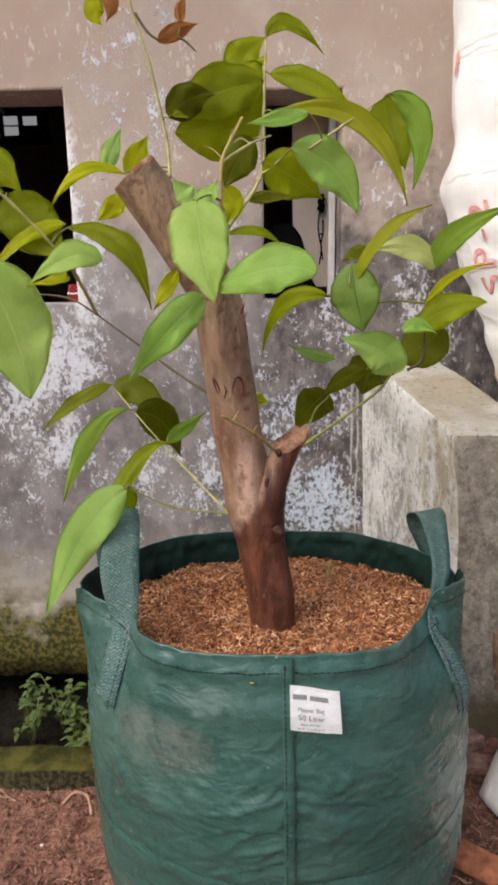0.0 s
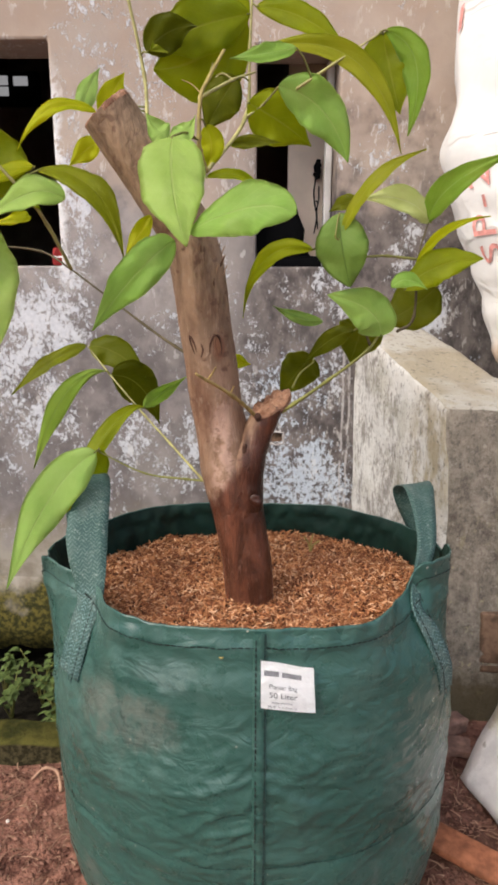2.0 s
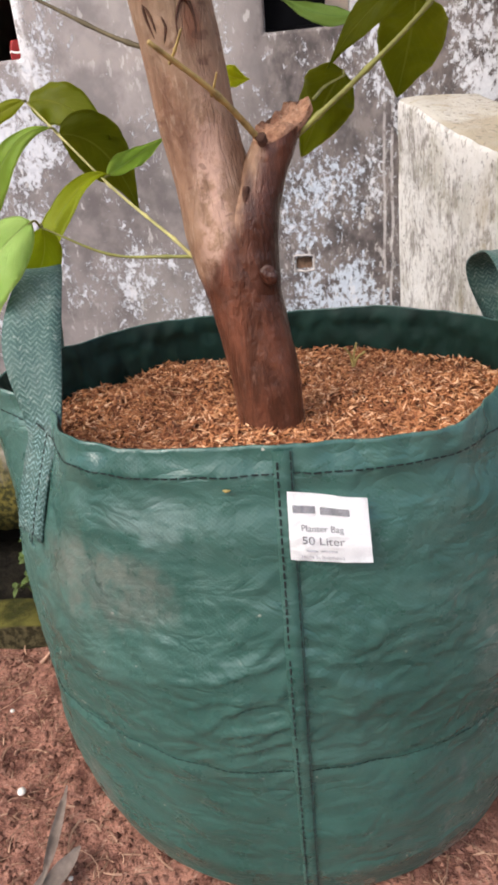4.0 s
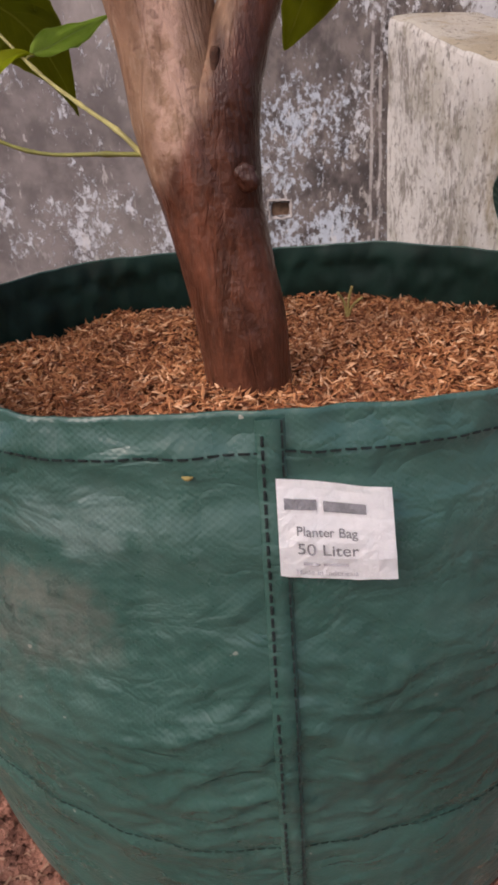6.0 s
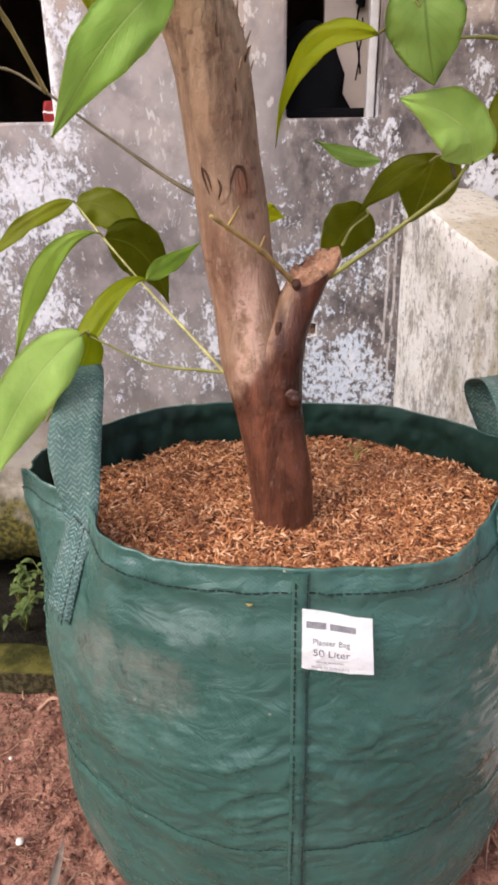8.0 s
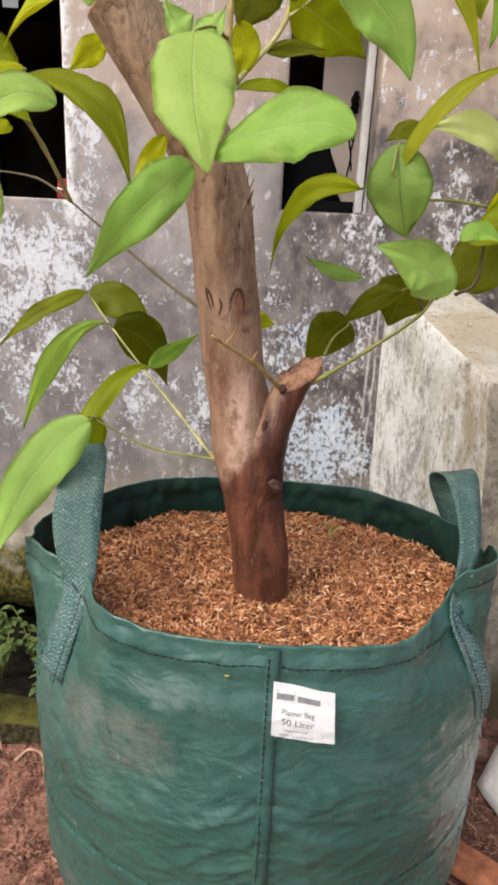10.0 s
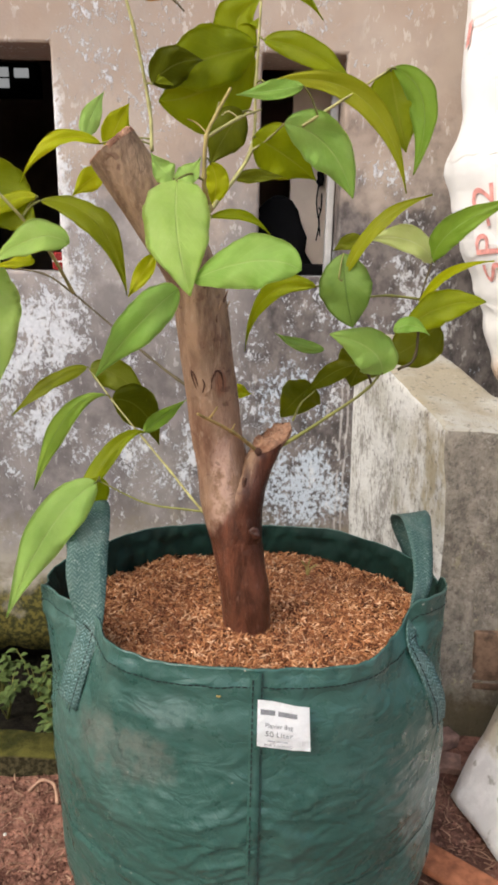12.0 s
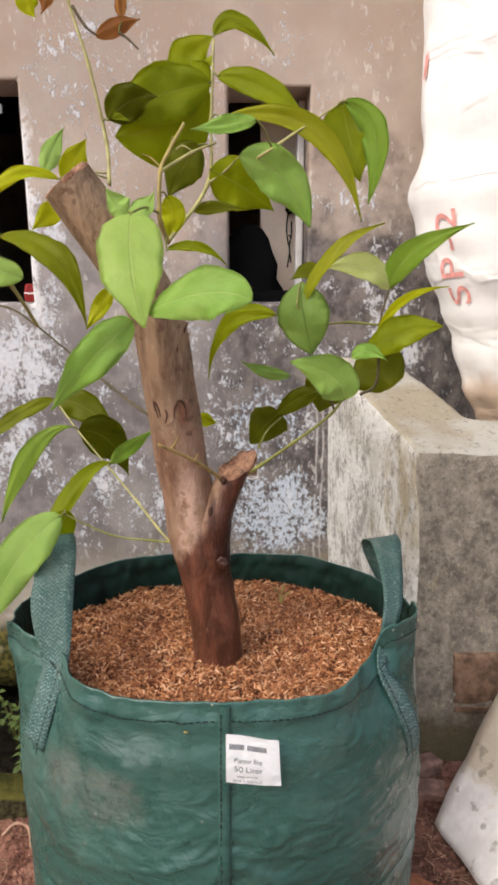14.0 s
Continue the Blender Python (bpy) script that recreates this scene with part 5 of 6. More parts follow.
def husks(count, seed):
    """Pointed shells with four sides, lying as they fell."""
    rnd = random.Random(seed)
    verts, faces = [], []
    while len(verts) < count * 6:
        x, y = rnd.uniform(-0.21, 0.21), rnd.uniform(-0.165, 0.165)
        edge = bag_point(math.atan2(y / 0.168, x / 0.217), SOIL, -0.008)
        if x * x + y * y > edge.x ** 2 + edge.y ** 2 or x ** 2 + (y + 0.011) ** 2 < 0.022 ** 2:
            continue
        turn, tip = rnd.uniform(0, 6.28), rnd.gauss(0, 0.5)
        l, w = rnd.uniform(0.0065, 0.0135), rnd.uniform(0.0007, 0.0015)
        z = soil_height(x, y) + rnd.uniform(-0.001, 0.0035)
        d = Vector((math.cos(turn) * math.cos(tip), math.sin(turn) * math.cos(tip), math.sin(tip)))
        s = Vector((-math.sin(turn), math.cos(turn), rnd.uniform(-0.6, 0.6))).normalized()
        u = d.cross(s)
        c = Vector((x, y, z))
        base = len(verts)
        belly = c + d * l * rnd.uniform(-0.2, 0.2) + u * w * 0.3 + s * l * rnd.uniform(-0.12, 0.12)
        verts += [tuple(c - d * l * 0.5), tuple(c + d * l * 0.5)]
        verts += [tuple(belly + s * w), tuple(belly + u * w * 0.7), tuple(belly - s * w), tuple(belly - u * w * 0.5)]
        for k in range(4):
            a, b = base + 2 + k, base + 2 + (k + 1) % 4
            faces += [(base, b, a), (base + 1, a, b)]
    return verts, faces


tagged(raw("rice_husks", *husks(25000, 11), husk), "orange-brown rice husk mulch round the trunk", "rice husks", kind="stuff")
stalk = thing("dry_stalk", "small pale dry stalk standing in the husks", "dry stalk")
for lean, tall in ((-0.008, 0.018), (0.003, 0.022), (0.011, 0.013)):
    line = catmull([(0.075, 0.112, 0.334), (0.075 + lean * 0.3, 0.112, 0.338 + tall * 0.6), (0.075 + lean, 0.110, 0.340 + tall)], 4)
    part("straw", tube(line, [0.0011] * len(line), 6), twig_brown, stalk)
spill = thing("stray_husk", "single rice husk stuck to the bag", "husk")
part("shell", tube(catmull([bag_point(radians(262.8), 0.3625, 0.001), bag_point(radians(263.4), 0.3622, 0.0016), bag_point(radians(264.0), 0.3625, 0.001)], 5), [0.0003, 0.0005, 0.0007, 0.0009, 0.001, 0.001, 0.001, 0.0009, 0.0007, 0.0005, 0.0003], 8), twig_brown, spill)


# ---- tree ----
tree = thing("young_tree", "young tree with a cut-back leaning trunk and fresh leaves", "tree")
tree.location = (0, 0, 0)


scar_bark = plain("scarred_bark", (0.065, 0.029, 0.018), 0.85, 0.4, 150)


CUT, CUT_WAY = Vector((-0.1310, -0.0203, 0.8245)), Vector((-0.64, -0.10, 0.76)).normalized()
STUB, STUB_WAY = Vector((0.0205, -0.0060, 0.5510)), Vector((-0.22, -0.52, 0.83)).normalized()


def cut_off(bm, at, way):
    """Saws a limb off along a plane; the end stays open."""
    bmesh.ops.bisect_plane(bm, geom=bm.verts[:] + bm.edges[:] + bm.faces[:], plane_co=at, plane_no=way, clear_outer=True)


def sawn_face(limb, way, rough, ragged):
    """The wood that closes a sawn limb, splintered along its rim."""
    rim = [e for e in limb.edges if len(e.link_faces) == 1 and (sum((v.co for v in e.verts), Vector()) / 2).z > 0.45]
    spots = {v.co.copy().freeze() for e in rim for v in e.verts}
    centre = sum(spots, Vector()) / len(spots)
    s = Vector(way).orthogonal().normalized()
    o = Vector(way).cross(s)
    ring = sorted(spots, key=lambda p: math.atan2((p - centre).dot(o), (p - centre).dot(s)))
    bm = bmesh.new()
    rows = [[bm.verts.new(p - way * 0.004) for p in ring]]
    for i in range(9):
        q = 1.0 - i / 8.6
        row = []
        for p in ring:
            at = centre + (p - centre) * q
            lift = 0.0007 + rough * noise.noise(at * 110) + 0.5 * rough * noise.noise(at * 320)
            if i == 0:
                lift += ragged * max(0.0, noise.noise(at * 170))
            row.append(bm.verts.new(at + way * lift))
        rows.append(row)
    grid_faces(bm, rows, True)
    bm.faces.new(rows[-1])
    bmesh.ops.recalc_face_normals(bm, faces=bm.faces)
    return bm


def trunk():
    line = catmull([(0.0030, -0.0125, 0.280), (0.0005, -0.012, 0.315), (-0.0030, -0.011, 0.374), (-0.0150, -0.006, 0.447), (-0.0305, 0, 0.523), (-0.0428, 0, 0.604), (-0.0500, 0, 0.664), (-0.0620, -0.003, 0.716), (-0.0955, -0.015, 0.772), (-0.1290, -0.020, 0.8215), (-0.165, -0.026, 0.872)], 12)
    radii = []
    for p in line:
        z = p.z
        r = 0.0262 + 0.0035 * math.exp(-((z - 0.47) / 0.045) ** 2) + 0.003 * math.exp(-((z - 0.315) / 0.02) ** 2) - 0.0015 * max(0.0, (z - 0.72) / 0.1)
        radii.append(r)
    bm = tube(line, radii, 48, True, 0.055, 26)
    for v in bm.verts:
        v.co += noise.noise_vector(v.co * 90) * 0.0006
    cut_off(bm, CUT, CUT_WAY)
    return bm


bm = trunk()
end = sawn_face(bm, CUT_WAY, 0.0025, 0.004)
stem = part("trunk", bm, bark, tree, "brown bark, wet and dark red-brown at the foot")
part("cut_face", end, cut_wood, stem, "grey-brown sawn end of the trunk")
side = catmull([(-0.010, -0.008, 0.400), (-0.0095, -0.012, 0.450), (-0.0045, -0.013, 0.488), (0.0085, -0.008, 0.5265), (0.0255, -0.003, 0.5580), (0.044, 0.004, 0.590)], 10)
bm = tube(side, [lerp_table(i, [(0, 0.016), (10, 0.0222), (20, 0.0190), (30, 0.0146), (40, 0.0126), (50, 0.0125)]) for i in range(len(side))], 40, True, 0.09, 55)
cut_off(bm, STUB, STUB_WAY)
end = sawn_face(bm, STUB_WAY, 0.0055, 0.005)
stub = part("side_stub", bm, bark, tree, "short cut side branch")
part("cut_face", end, cut_wood, stub, "pale torn end of the side branch")


def disc(centre, way, r, rough, rings=5, sides=28):
    way = Vector(way).normalized()
    s = way.orthogonal().normalized()
    o = way.cross(s)
    bm = bmesh.new()
    rows = []
    for i in range(rings, -1, -1):
        q = r * max(0.02, i / rings)
        row = []
        for k in range(sides):
            a = 2 * math.pi * k / sides
            p = Vector(centre) + (s * math.cos(a) + o * math.sin(a)) * q * (1 + 0.06 * math.sin(3 * a))
            row.append(bm.verts.new(p + way * (0.0006 + rough * noise.noise(p * 90))))
        rows.append(row)
    skirt = [bm.verts.new(v.co - way * 0.006) for v in rows[0]]
    grid_faces(bm, [skirt] + rows, True)
    bm.faces.new(rows[-1])
    bmesh.ops.recalc_face_normals(bm, faces=bm.faces)
    return bm


part("cut_knot", disc((0.0065, -0.0255, 0.5440), (-0.2, -0.7, 0.6), 0.0034, 0.003), scar_bark, tree, "small brown pruned knot")
bm = bmesh.new()
bmesh.ops.create_uvsphere(bm, u_segments=18, v_segments=12, radius=0.0066)
for v in bm.verts:
    v.co = v.co * (1 + 0.5 * noise.noise(v.co * 190))
    v.co.y *= 0.55
bmesh.ops.translate(bm, vec=(0.0060, -0.0318, 0.4570), verts=bm.verts)
part("knot", bm, bark, stem, "small dark knot in the bark")
ridge = tube(catmull([(-0.0055, -0.0255, 0.515), (-0.0066, -0.0270, 0.505), (-0.0075, -0.0285, 0.488), (-0.009, -0.029, 0.460)], 10), [0.0024 - 0.0016 * i / 30 for i in range(31)], 10, True, 0.7, 160)
part("bark_ridge", ridge, scar_bark, stem, "dark rough ridge of bark in the fork")
for stroke in (((-0.0605, 0.624), (-0.0590, 0.616), (-0.0545, 0.604)), ((-0.0595, 0.623), (-0.0560, 0.617), (-0.0530, 0.607)), ((-0.0490, 0.616), (-0.0470, 0.610), (-0.0490, 0.601)), ((-0.0395, 0.602), (-0.0400, 0.613), (-0.0365, 0.623), (-0.0315, 0.622), (-0.0290, 0.612), (-0.0295, 0.603))):
    line = []
    for px, _, pz in catmull([(x, 0, z) for x, z in stroke], 6):
        axis = -0.0428 - 0.14 * (pz - 0.604)
        line.append(Vector((px, -math.sqrt(max(0.00005, 0.0262 ** 2 - (px - axis) ** 2)), pz)))
    n = len(line) - 1
    part("bark_scar", tube(line, [0.0002 + 0.0009 * math.sin(math.pi * k / n) for k in range(n + 1)], 6, True, 0.4, 300), scar_bark, stem, "brown healed scar in the bark")
rnd = random.Random(3)
for k in range(34):
    z0 = 0.668 + 0.044 * k / 33
    a = rnd.uniform(-1.2, 0.1)
    cx = -0.052 - 0.2 * max(0, z0 - 0.664)
    out = Vector((math.cos(a), math.sin(a), 0))
    root_at = Vector((cx, 0, z0)) + out * 0.0255
    grow, lean = rnd.uniform(0.6, 1.5), rnd.uniform(-0.004, 0.004)
    across = Vector((-out.y, out.x, 0)) * lean
    line = catmull([root_at - Vector((0, 0, 0.006 * grow)), root_at + out * 0.0010, root_at + out * rnd.uniform(0.0015, 0.0045) * grow + across + Vector((0, 0, 0.009 * grow))], 4)
    part("bark_shred", tube(line, [0.0016 * grow * (1 - 0.85 * abs(2 * i / 8 - 0.7) / 1.3) for i in range(9)], 6, True, 0.6, 300), bark if k % 3 else scar_bark, stem, "rough shred of lifted bark")


joints = []
LEAF_LOOKS = {"leaf_red_brown": "young red-brown leaf", "leaf_yellow_green": "young yellow-green leaf", "leaf_pale_green": "pale underside of a curled leaf"}


def twig(points, radius, material):
    line = catmull(points, 7)
    joints.extend(line)
    radii = [radius * (1 - 0.45 * i / len(line)) * (1 + (0.35 if i % 7 == 0 and 0 < i < len(line) - 1 else 0)) for i in range(len(line))]
    return part("twig", tube(line, radii, 8, True, 0.12, 200), material, tree)


def leaf(base, mid, tip, width, face, fold, material, peak=0.40, blunt=0.0, wavy=1.0):
    """One leaf: its midrib runs from base over mid to tip; face is the way its upper side looks; peak is where it is widest."""
    b, m, t = Vector(base), Vector(mid), Vector(tip)
    ctrl = 2 * m - 0.5 * (b + t)
    bm = bmesh.new()
    layer = bm.loops.layers.uv.new("UVMap")
    n, cols = 30, 10
    place, rows = {}, []
    key = b * 37
    power = math.log(0.5) / math.log(peak)
    for i in range(n + 1):
        s = i / n
        p = b * (1 - s) ** 2 + ctrl * 2 * s * (1 - s) + t * s * s
        way = ((ctrl - b) * (1 - s) + (t - ctrl) * s).normalized()
        side = way.cross(Vector(face)).normalized()
        up = side.cross(way)
        full = math.sin(math.pi * min(1.0, s ** power)) ** (0.80 - 0.25 * blunt)
        # drawn out to a drip tip unless blunt
        full *= 1 - (0.62 - 0.55 * blunt) * max(0.0, (s - 0.62) / 0.38) ** 1.3
        w = max(width * 0.5 * full, 0.0005)
        row = []
        for j in range(cols + 1):
            c = (j / cols - 0.5) * 2
            edge = 1 + wavy * (0.075 * noise.noise(key + Vector((s * 7, 2 * math.copysign(1, c), 9))) + 0.035 * noise.noise(key + Vector((s * 21, 3 * math.copysign(1, c), 1))))
            ripple = wavy * w * abs(c) ** 1.5 * (0.13 * math.sin((9 + key.y % 3) * s + 2.5 * c + key.x) + 0.16 * noise.noise(key + Vector((s * 9, c * 2, 3))))
            soft = 0.10 * w * c * c * noise.noise(key + Vector((s * 4, c, 5))) + 0.0022 * noise.noise(key + Vector((s * 3, c * 1.5, 0)))
            v = bm.verts.new(p + side * (c * w * edge * (1 - 0.10 * fold * abs(c))) + up * (fold * abs(c) * w * 0.9 + ripple + soft - 0.16 * w * c * c))
            place[v] = (c * 0.5 + 0.5, s)
            row.append(v)
        rows.append(row)
    grid_faces(bm, rows)
    for f in bm.faces:
        for l in f.loops:
            l[layer].uv = place[l.vert]
    bmesh.ops.solidify(bm, geom=bm.faces[:], thickness=0.0004)
    blade = part("leaf", bm, material, tree, LEAF_LOOKS.get(material.name, ""))
    near = min(joints, key=lambda q: (q - b).length)
    gap = (near - b).length
    if 0.002 < gap < 0.05:
        bow = (near + b) / 2 + Vector((0, 0, 0.12 * gap))
        inside = b.lerp(ctrl, 0.06)
        line = catmull([near, bow, b, inside], 4)
        part("petiole", tube(line, [0.0009] * len(line), 6), twig_green, blade)
    return blade


twig([(0.027, -0.004, 0.541), (0.045, -0.008, 0.554), (0.077, -0.012, 0.578), (0.114, -0.018, 0.609), (0.1323, -0.01, 0.6346)], 0.0021, twig_green)
twig([(0.1432, -0.01, 0.6267), (0.1591, -0.01, 0.6407), (0.1592, -0.013, 0.6954), (0.1698, 0, 0.7307)], 0.0016, twig_dark)
twig([(0.1171, -0.017, 0.6130), (0.107, -0.02, 0.638), (0.0996, -0.03, 0.6578)], 0.0014, twig_dark)
twig([(0.0433, 0.02, 0.5651), (0.0538, 0.06, 0.5745), (0.0703, 0.09, 0.5824)], 0.0013, twig_green)
twig([(0.1592, -0.013, 0.6954), (0.1285, -0.02, 0.6985), (0.0992, -0.03, 0.6988), (0.0759, -0.045, 0.714)], 0.0013, twig_green)
twig([(-0.0407, -0.07, 0.586), (-0.0361, -0.075, 0.5919), (-0.0306, -0.08, 0.6009)], 0.0011, twig_yellow)
twig([(-0.0206, -0.05, 0.5689), (-0.0177, -0.055, 0.5746), (-0.0153, -0.06, 0.5803)], 0.0009, twig_yellow)
twig([(0.0087, -0.016, 0.5388), (-0.0166, -0.05, 0.5687), (-0.0483, -0.087, 0.5956)], 0.0023, twig_yellow)
twig([(-0.0588, -0.01, 0.6012), (-0.0785, 0.01, 0.609), (-0.1126, 0.04, 0.6269), (-0.2137, 0.13, 0.6851)], 0.0019, twig_dark)
twig([(-0.2137, 0.13, 0.6851), (-0.2225, 0.08, 0.7307), (-0.2277, 0.03, 0.7573), (-0.2705, 0.01, 0.8086), (-0.2927, 0, 0.828)], 0.0022, twig_bright)
twig([(-0.2137, 0.13, 0.6851), (-0.2547, 0.15, 0.7061), (-0.3161, 0.16, 0.7124), (-0.3717, 0.16, 0.713)], 0.0014, twig_dark)
twig([(-0.0485, -0.008, 0.4689), (-0.0629, 0, 0.4824), (-0.091, 0.045, 0.4965), (-0.1265, 0.09, 0.5186), (-0.1712, 0.118, 0.5619), (-0.2095, 0.165, 0.5919)], 0.0015, twig_bright)
twig([(-0.036, -0.008, 0.469), (-0.0684, -0.006, 0.4711), (-0.1126, 0, 0.4752), (-0.16, 0, 0.4983)], 0.0014, twig_green)
twig([(-0.1027, 0.03, 0.8278), (-0.1075, 0.05, 0.8708), (-0.1214, 0.05, 0.9403), (-0.1381, 0.05, 0.9966), (-0.1421, 0.05, 1.0264)], 0.0019, twig_bright)
twig([(-0.1339, 0.05, 0.9896), (-0.1223, 0.05, 0.9723), (-0.1112, 0.05, 0.9641)], 0.0016, twig_dark)
twig([(-0.0905, 0.05, 0.9672), (-0.0816, 0.05, 0.9611), (-0.0727, 0.05, 0.9528)], 0.0013, twig_dark)
twig([(-0.0411, -0.03, 0.7709), (-0.0074, 0.042, 0.8307), (-0.0035, 0.05, 0.8926), (-0.0002, 0.05, 0.9622)], 0.0021, twig_bright)
twig([(-0.0411, -0.03, 0.7709), (-0.0454, -0.042, 0.7866), (-0.046, -0.045, 0.7972), (-0.0442, -0.045, 0.8291), (-0.0373, -0.035, 0.8471), (-0.0249, -0.02, 0.8728)], 0.0023, twig_brown)
twig([(-0.0439, -0.042, 0.8328), (-0.0522, -0.04, 0.8405), (-0.0606, -0.04, 0.8439)], 0.0007, twig_yellow)
twig([(-0.0394, -0.036, 0.842), (-0.0364, -0.03, 0.852), (-0.0342, -0.03, 0.8598)], 0.0009, twig_bright)
twig([(-0.0172, -0.02, 0.8491), (-0.0263, -0.02, 0.8541), (-0.0327, -0.02, 0.8511)], 0.0009, twig_bright)
twig([(-0.0442, -0.045, 0.8291), (-0.0172, -0.02, 0.8491), (0.0027, 0, 0.8603)], 0.0016, twig_bright)
twig([(0.0409, 0.01, 0.8488), (0.0748, 0.015, 0.8707), (0.1167, 0.022, 0.8978)], 0.0015, twig_bright)
twig([(-0.0074, 0.042, 0.8307), (0.0104, 0.04, 0.8426), (0.024, 0.01, 0.8504)], 0.0014, twig_bright)
leaf((-0.0650, -0.08, 0.7915), (-0.0600, -0.125, 0.7471), (-0.0480, -0.147, 0.7020), 0.054, (0.01, -0.8, 0.6), 0.10, leaf_fresh, 0.34, 0.35)
leaf((-0.047, -0.133, 0.7125), (-0.0020, -0.165, 0.7290), (0.0335, -0.178, 0.7234), 0.040, (-0.40, -0.85, 0.35), 0.1, leaf_light, 0.52, 0.95, 1.3)
leaf((-0.0575, -0.14, 0.7070), (-0.085, -0.16, 0.6817), (-0.1225, -0.15, 0.6390), 0.031, (0.19, -0.98, -0.03), 0.15, leaf_light, 0.40, 0.3, 1.5)
leaf((-0.2136, 0.03, 0.7802), (-0.1526, 0, 0.76), (-0.1214, -0.02, 0.6935), 0.032, (0.2, -0.74, 0.64), 0.2, leaf_dull)
leaf((-0.2168, 0.03, 0.7838), (-0.2553, 0.02, 0.7716), (-0.2951, 0, 0.7299), 0.02, (-0.02, -0.86, 0.51), 0.2, leaf_yellow)
leaf((-0.1517, 0.03, 0.8333), (-0.194, 0.02, 0.8338), (-0.228, 0.015, 0.7953), 0.017, (-0.05, -0.89, 0.45), 0.3, leaf_yellow)
leaf((-0.1482, 0.045, 0.8291), (-0.1387, 0.045, 0.8523), (-0.1269, 0.05, 0.873), 0.026, (0.27, -0.96, -0.02), 0.15, leaf_yellow)
leaf((-0.1886, 0.12, 0.853), (-0.1831, 0.13, 0.8768), (-0.1729, 0.15, 0.9043), 0.022, (0.44, -0.83, 0.35), 0.1, leaf_light)
leaf((-0.1551, 0.05, 0.8095), (-0.1705, 0.05, 0.8016), (-0.1878, 0.05, 0.7867), 0.024, (0.03, -1, -0.04), 0.15, leaf_yellow)
leaf((-0.0897, -0.05, 0.732), (-0.1014, -0.055, 0.7128), (-0.1125, -0.06, 0.6947), 0.016, (0.08, -0.97, 0.21), 0.2, leaf_yellow)
leaf((-0.2758, 0.03, 0.8162), (-0.2508, 0.03, 0.7824), (-0.2102, 0.02, 0.7426), 0.06, (0.09, -0.97, 0.22), 0.1, leaf_backlit)
leaf((-0.3071, 0.03, 0.8151), (-0.2868, 0.03, 0.8394), (-0.2598, 0.03, 0.8144), 0.05, (0, -1, 0), 0.1, leaf_backlit)
leaf((-0.1760, -0.116, 0.7265), (-0.1860, -0.118, 0.7245), (-0.2130, -0.118, 0.7190), 0.013, (-0.02, -0.87, 0.49), 0.2, leaf_yellow)
leaf((-0.1458, -0.12, 0.739), (-0.1723, -0.13, 0.742), (-0.2078, -0.13, 0.7193), 0.030, (-0.02, -0.87, 0.49), 0.2, leaf_fresh)
leaf((-0.2929, -0.03, 0.744), (-0.2648, -0.03, 0.6845), (-0.2507, -0.03, 0.6052), 0.085, (0.38, -0.92, 0.11), 0.1, leaf_fresh, 0.46, 0.5)
leaf((-0.2088, 0.16, 0.5929), (-0.2551, 0.15, 0.5724), (-0.3014, 0.14, 0.5327), 0.022, (-0.14, -0.86, 0.5), 0.25, leaf_dull)
leaf((-0.2061, 0.16, 0.5915), (-0.1708, 0.15, 0.5853), (-0.1321, 0.14, 0.5552), 0.040, (-0.04, -0.91, 0.41), 0.12, leaf_dull, 0.42, 0.5)
leaf((-0.1706, 0.118, 0.5619), (-0.1396, 0.14, 0.5444), (-0.1221, 0.17, 0.4901), 0.050, (0.5, -0.83, -0.26), 0.12, leaf_shaded)
leaf((-0.174, 0.115, 0.567), (-0.2235, 0.11, 0.5415), (-0.2685, 0.105, 0.4480), 0.025, (-0.02, -0.99, 0.14), 0.2, leaf_mid, 0.62, 0.2)
leaf((-0.1288, 0.098, 0.5264), (-0.1108, 0.13, 0.5388), (-0.0845, 0.165, 0.5527), 0.020, (0.43, -0.56, 0.71), 0.2, leaf_mid)
leaf((-0.1275, 0.098, 0.5264), (-0.168, 0.08, 0.5035), (-0.2262, 0.05, 0.4042), 0.024, (-0.11, -0.89, 0.44), 0.2, leaf_backlit, 0.6)
leaf((-0.1590, -0.018, 0.5040), (-0.2030, -0.044, 0.4600), (-0.2445, -0.068, 0.3735), 0.046, (0.18, -0.92, 0.35), 0.12, leaf_light, 0.40, 0.1)
leaf((-0.1658, 0.02, 0.4959), (-0.1796, 0.03, 0.4621), (-0.2168, 0.03, 0.4111), 0.030, (0.04, -0.99, -0.14), 0.1, leaf_backlit)
leaf((-0.1124, 0.05, 0.9631), (-0.0915, 0.05, 0.9723), (-0.0697, 0.05, 0.9785), 0.017, (0.12, -0.94, -0.33), 0.15, leaf_red)
leaf((-0.0867, 0.05, 0.9795), (-0.0874, 0.05, 0.9926), (-0.0802, 0.05, 1.0037), 0.012, (0.2, -0.98, -0.05), 0.2, leaf_red)
leaf((-0.1668, 0.05, 1.013), (-0.1582, 0.05, 0.9991), (-0.1639, 0.05, 0.9824), 0.018, (0.17, -0.99, 0.02), 0.2, leaf_red)
leaf((-0.1692, 0.05, 1.0036), (-0.1757, 0.05, 0.9915), (-0.1685, 0.05, 0.9794), 0.022, (0.22, -0.98, 0.01), 0.2, leaf_yellow)
leaf((-0.0233, 0.03, 0.804), (0.0009, 0.03, 0.807), (0.0285, 0.03, 0.8059), 0.014, (-0.01, -0.97, 0.23), 0.2, leaf_shaded)
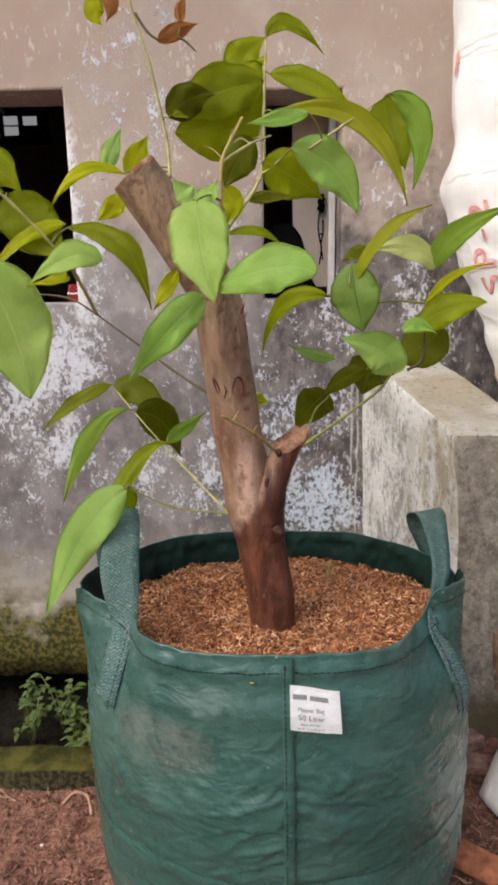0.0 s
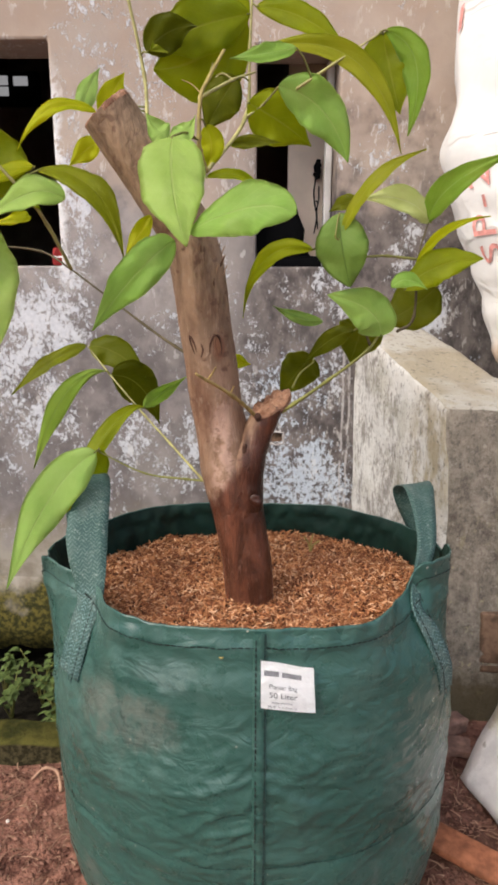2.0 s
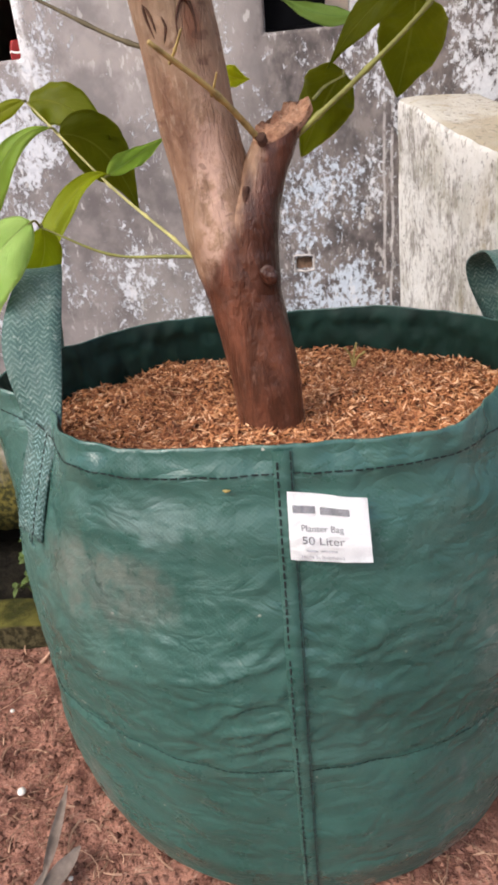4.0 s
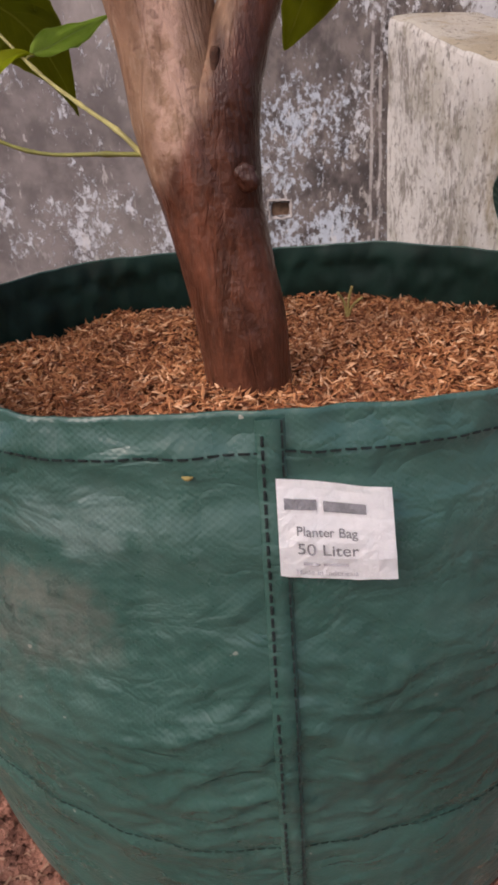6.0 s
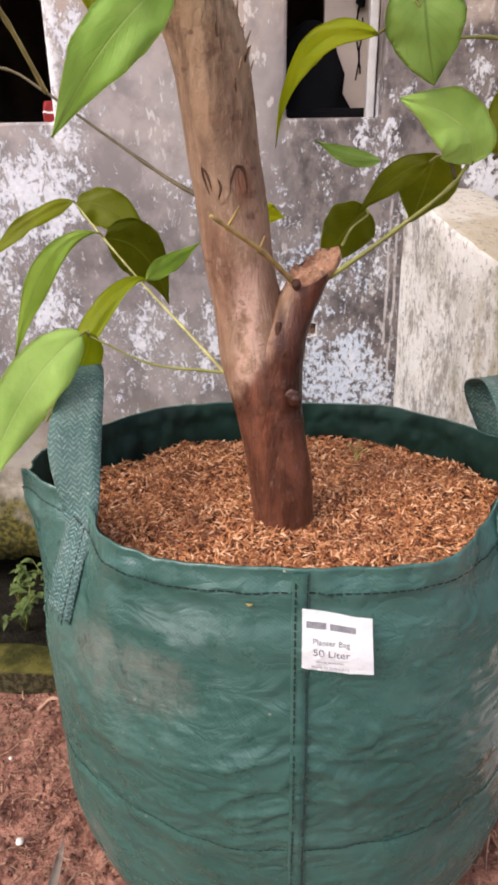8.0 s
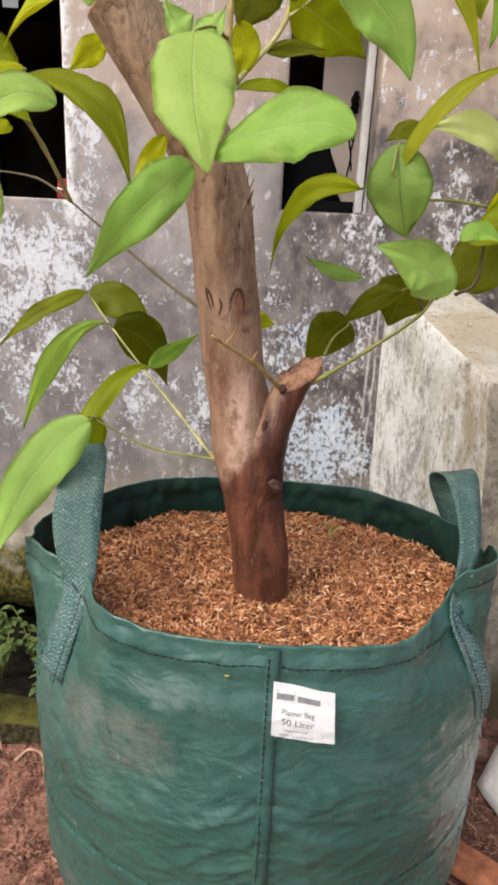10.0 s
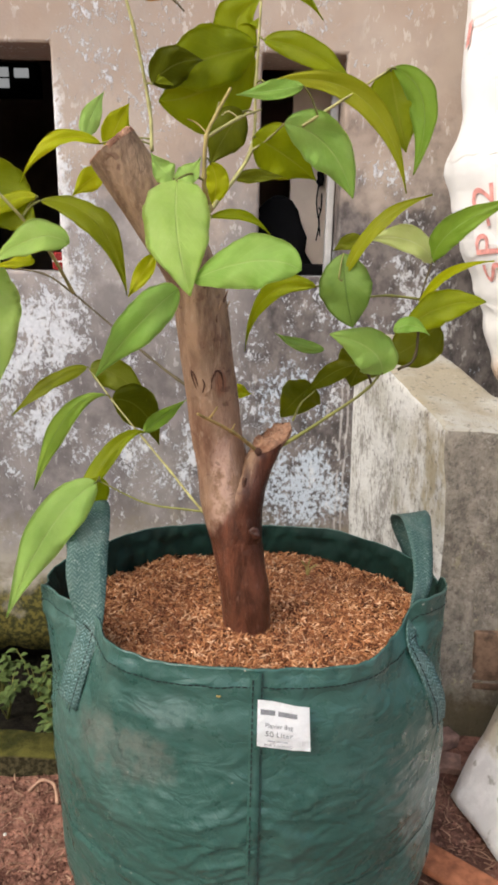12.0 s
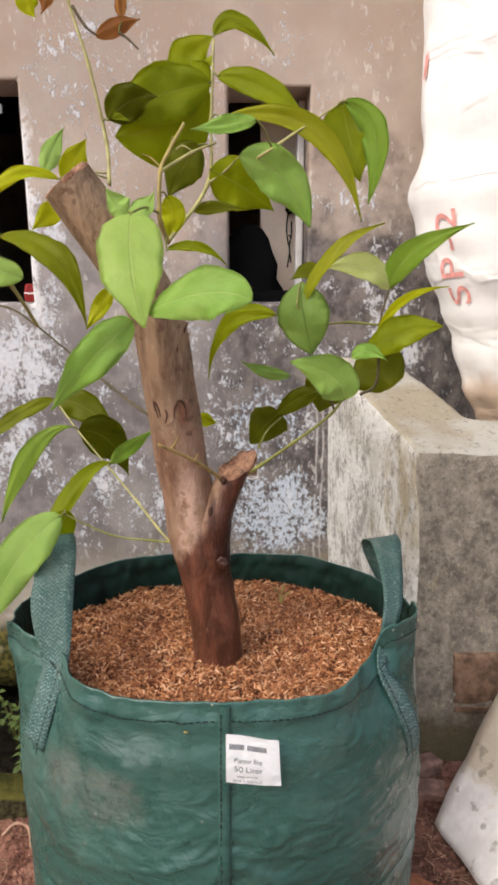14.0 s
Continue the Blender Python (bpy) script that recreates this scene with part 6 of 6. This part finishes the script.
leaf((-0.103, 0.04, 0.888), (-0.0799, 0.03, 0.9024), (-0.0524, 0.02, 0.9039), 0.036, (-0.24, -0.89, -0.38), 0.15, leaf_shaded)
leaf((-0.0033, 0.05, 0.9241), (-0.0516, 0.04, 0.9104), (-0.0987, 0.035, 0.8881), 0.056, (0.14, -0.99, 0.05), 0.12, leaf_backlit, 0.45, 0.4)
leaf((-0.0065, 0.055, 0.9201), (-0.053, 0.055, 0.8874), (-0.0976, 0.045, 0.8747), 0.082, (0.19, -0.97, -0.16), 0.10, leaf_backlit, 0.45, 0.4)
leaf((-0.0039, 0.06, 0.9269), (-0.0235, 0.06, 0.9464), (-0.0015, 0.06, 0.9673), 0.048, (0.05, -1, -0), 0.15, leaf_backlit, 0.45, 0.4)
leaf((-0.0003, 0.05, 0.9646), (0.0231, 0.05, 0.9769), (0.0587, 0.05, 0.9477), 0.018, (0.05, -0.98, 0.19), 0.3, leaf_backlit)
leaf((0.0024, 0.045, 0.9291), (0.0498, 0.035, 0.9147), (0.0915, 0.025, 0.8814), 0.027, (-0.17, -0.98, 0.09), 0.25, leaf_backlit)
leaf((0.0066, 0.03, 0.8882), (0.0936, 0.015, 0.8747), (0.1397, 0, 0.7911), 0.023, (-0.19, -0.98, 0.04), 0.35, leaf_yolive, 0.5)
leaf((0.0401, 0, 0.8799), (0.0107, 0, 0.8758), (-0.0206, 0, 0.8719), 0.018, (-0.02, -0.99, 0.13), 0.25, leaf_light)
leaf((0.0236, 0.01, 0.8508), (0.0660, 0.02, 0.8330), (0.0938, 0.03, 0.788), 0.045, (0.12, -0.98, -0.17), 0.12, leaf_light, 0.46, 0.3, 1.4)
leaf((-0.0049, 0.04, 0.844), (0.0273, 0.045, 0.8275), (0.0589, 0.05, 0.8059), 0.050, (0.04, -0.98, -0.19), 0.1, leaf_backlit)
leaf((0.122, 0.03, 0.9018), (0.1304, 0.028, 0.8685), (0.1406, 0.02, 0.8292), 0.056, (-0.25, -0.97, 0.07), 0.15, leaf_backlit)
leaf((0.123, 0.022, 0.9013), (0.1522, 0.015, 0.8702), (0.1469, 0.01, 0.8086), 0.027, (-0.43, -0.9, 0.01), 0.22, leaf_mid, 0.45, 0.3, 1.3)
leaf((-0.0147, 0.04, 0.866), (-0.0325, 0.04, 0.8442), (-0.0472, 0.04, 0.8166), 0.04, (0.11, -0.99, -0.07), 0.1, leaf_shaded)
leaf((-0.0421, -0.02, 0.8117), (-0.037, -0.02, 0.7927), (-0.0429, -0.02, 0.7723), 0.024, (0.06, -1, -0), 0.2, leaf_yellow)
leaf((-0.0706, -0.06, 0.7939), (-0.0796, -0.06, 0.8002), (-0.0893, -0.06, 0.8136), 0.022, (0.31, -0.91, 0.29), 0.3, leaf_light)
leaf((-0.0706, -0.06, 0.7939), (-0.0571, -0.06, 0.7982), (-0.0476, -0.06, 0.8117), 0.02, (-0.17, -0.96, 0.22), 0.3, leaf_light)
leaf((-0.04, -0.05, 0.7636), (-0.012, -0.05, 0.7656), (0.0128, -0.05, 0.7503), 0.010, (0.09, -0.93, 0.34), 0.3, leaf_backlit)
leaf((0.0800, -0.035, 0.7355), (0.0830, -0.045, 0.7040), (0.0920, -0.04, 0.6700), 0.048, (-0.14, -0.98, 0.1), 0.15, leaf_blue, 0.46, 0.6)
leaf((0.0819, -0.04, 0.7172), (0.1082, -0.05, 0.7614), (0.1496, -0.06, 0.7853), 0.016, (-0.51, -0.81, 0.27), 0.3, leaf_yolive)
leaf((0.0985, -0.017, 0.7489), (0.0862, -0.017, 0.7457), (0.0718, -0.017, 0.7381), 0.016, (-0.1, -0.97, 0.24), 0.2, leaf_shaded)
leaf((0.1727, 0, 0.7296), (0.1425, -0.01, 0.7492), (0.1003, -0.02, 0.7482), 0.030, (0.33, -0.88, 0.33), 0.3, leaf_pale)
leaf((0.1692, 0, 0.7296), (0.1844, -0.02, 0.7614), (0.231, -0.05, 0.7864), 0.026, (-0.56, -0.82, -0.11), 0.25, leaf_mid, 0.42)
leaf((0.1562, -0.013, 0.6859), (0.1775, -0.03, 0.7192), (0.2123, -0.05, 0.732), 0.010, (-0.67, -0.69, 0.27), 0.3, leaf_yellow)
leaf((0.1464, -0.02, 0.667), (0.1758, -0.03, 0.6898), (0.2126, -0.04, 0.696), 0.034, (-0.4, -0.85, 0.33), 0.2, leaf_backlit, 0.45, 0.4)
leaf((0.1824, 0, 0.6702), (0.1608, 0, 0.6515), (0.133, 0, 0.635), 0.05, (-0.21, -0.93, 0.3), 0.1, leaf_shaded, 0.45, 0.6)
leaf((0.1262, -0.02, 0.6233), (0.1115, -0.03, 0.6487), (0.0715, -0.035, 0.6627), 0.044, (0.28, -0.96, 0.03), 0.14, leaf_light, 0.36, 0.5)
leaf((0.1225, -0.08, 0.6707), (0.1363, -0.08, 0.6773), (0.1522, -0.085, 0.6694), 0.015, (-0.14, -0.91, 0.39), 0.3, leaf_light)
leaf((0.1287, 0.11, 0.6316), (0.130, 0.15, 0.6057), (0.1276, 0.2, 0.5675), 0.056, (-0.3, -0.55, -0.77), 0.12, leaf_shaded, 0.42, 0.5)
leaf((0.1055, 0.02, 0.6251), (0.0812, 0.03, 0.6134), (0.0555, 0.05, 0.5849), 0.022, (-0.49, -0.87, -0.04), 0.2, leaf_shaded)
leaf((0.0597, 0, 0.7045), (0.0128, 0.01, 0.6952), (-0.0093, 0.03, 0.6358), 0.021, (-0.55, -0.81, 0.2), 0.25, leaf_backlit)
leaf((0.0711, 0.1, 0.5867), (0.0563, 0.14, 0.5649), (0.0373, 0.2, 0.525), 0.050, (-0.56, -0.56, -0.6), 0.12, leaf_shaded, 0.42, 0.5)
leaf((0.0840, 0.13, 0.6260), (0.0540, 0.13, 0.6310), (0.0240, 0.13, 0.6440), 0.016, (0.07, -0.97, 0.24), 0.1, leaf_blue)
leaf((-0.0237, 0.06, 0.5922), (-0.0139, 0.06, 0.5868), (-0.0015, 0.06, 0.5841), 0.016, (0.06, -0.99, 0.15), 0.2, leaf_yellow)
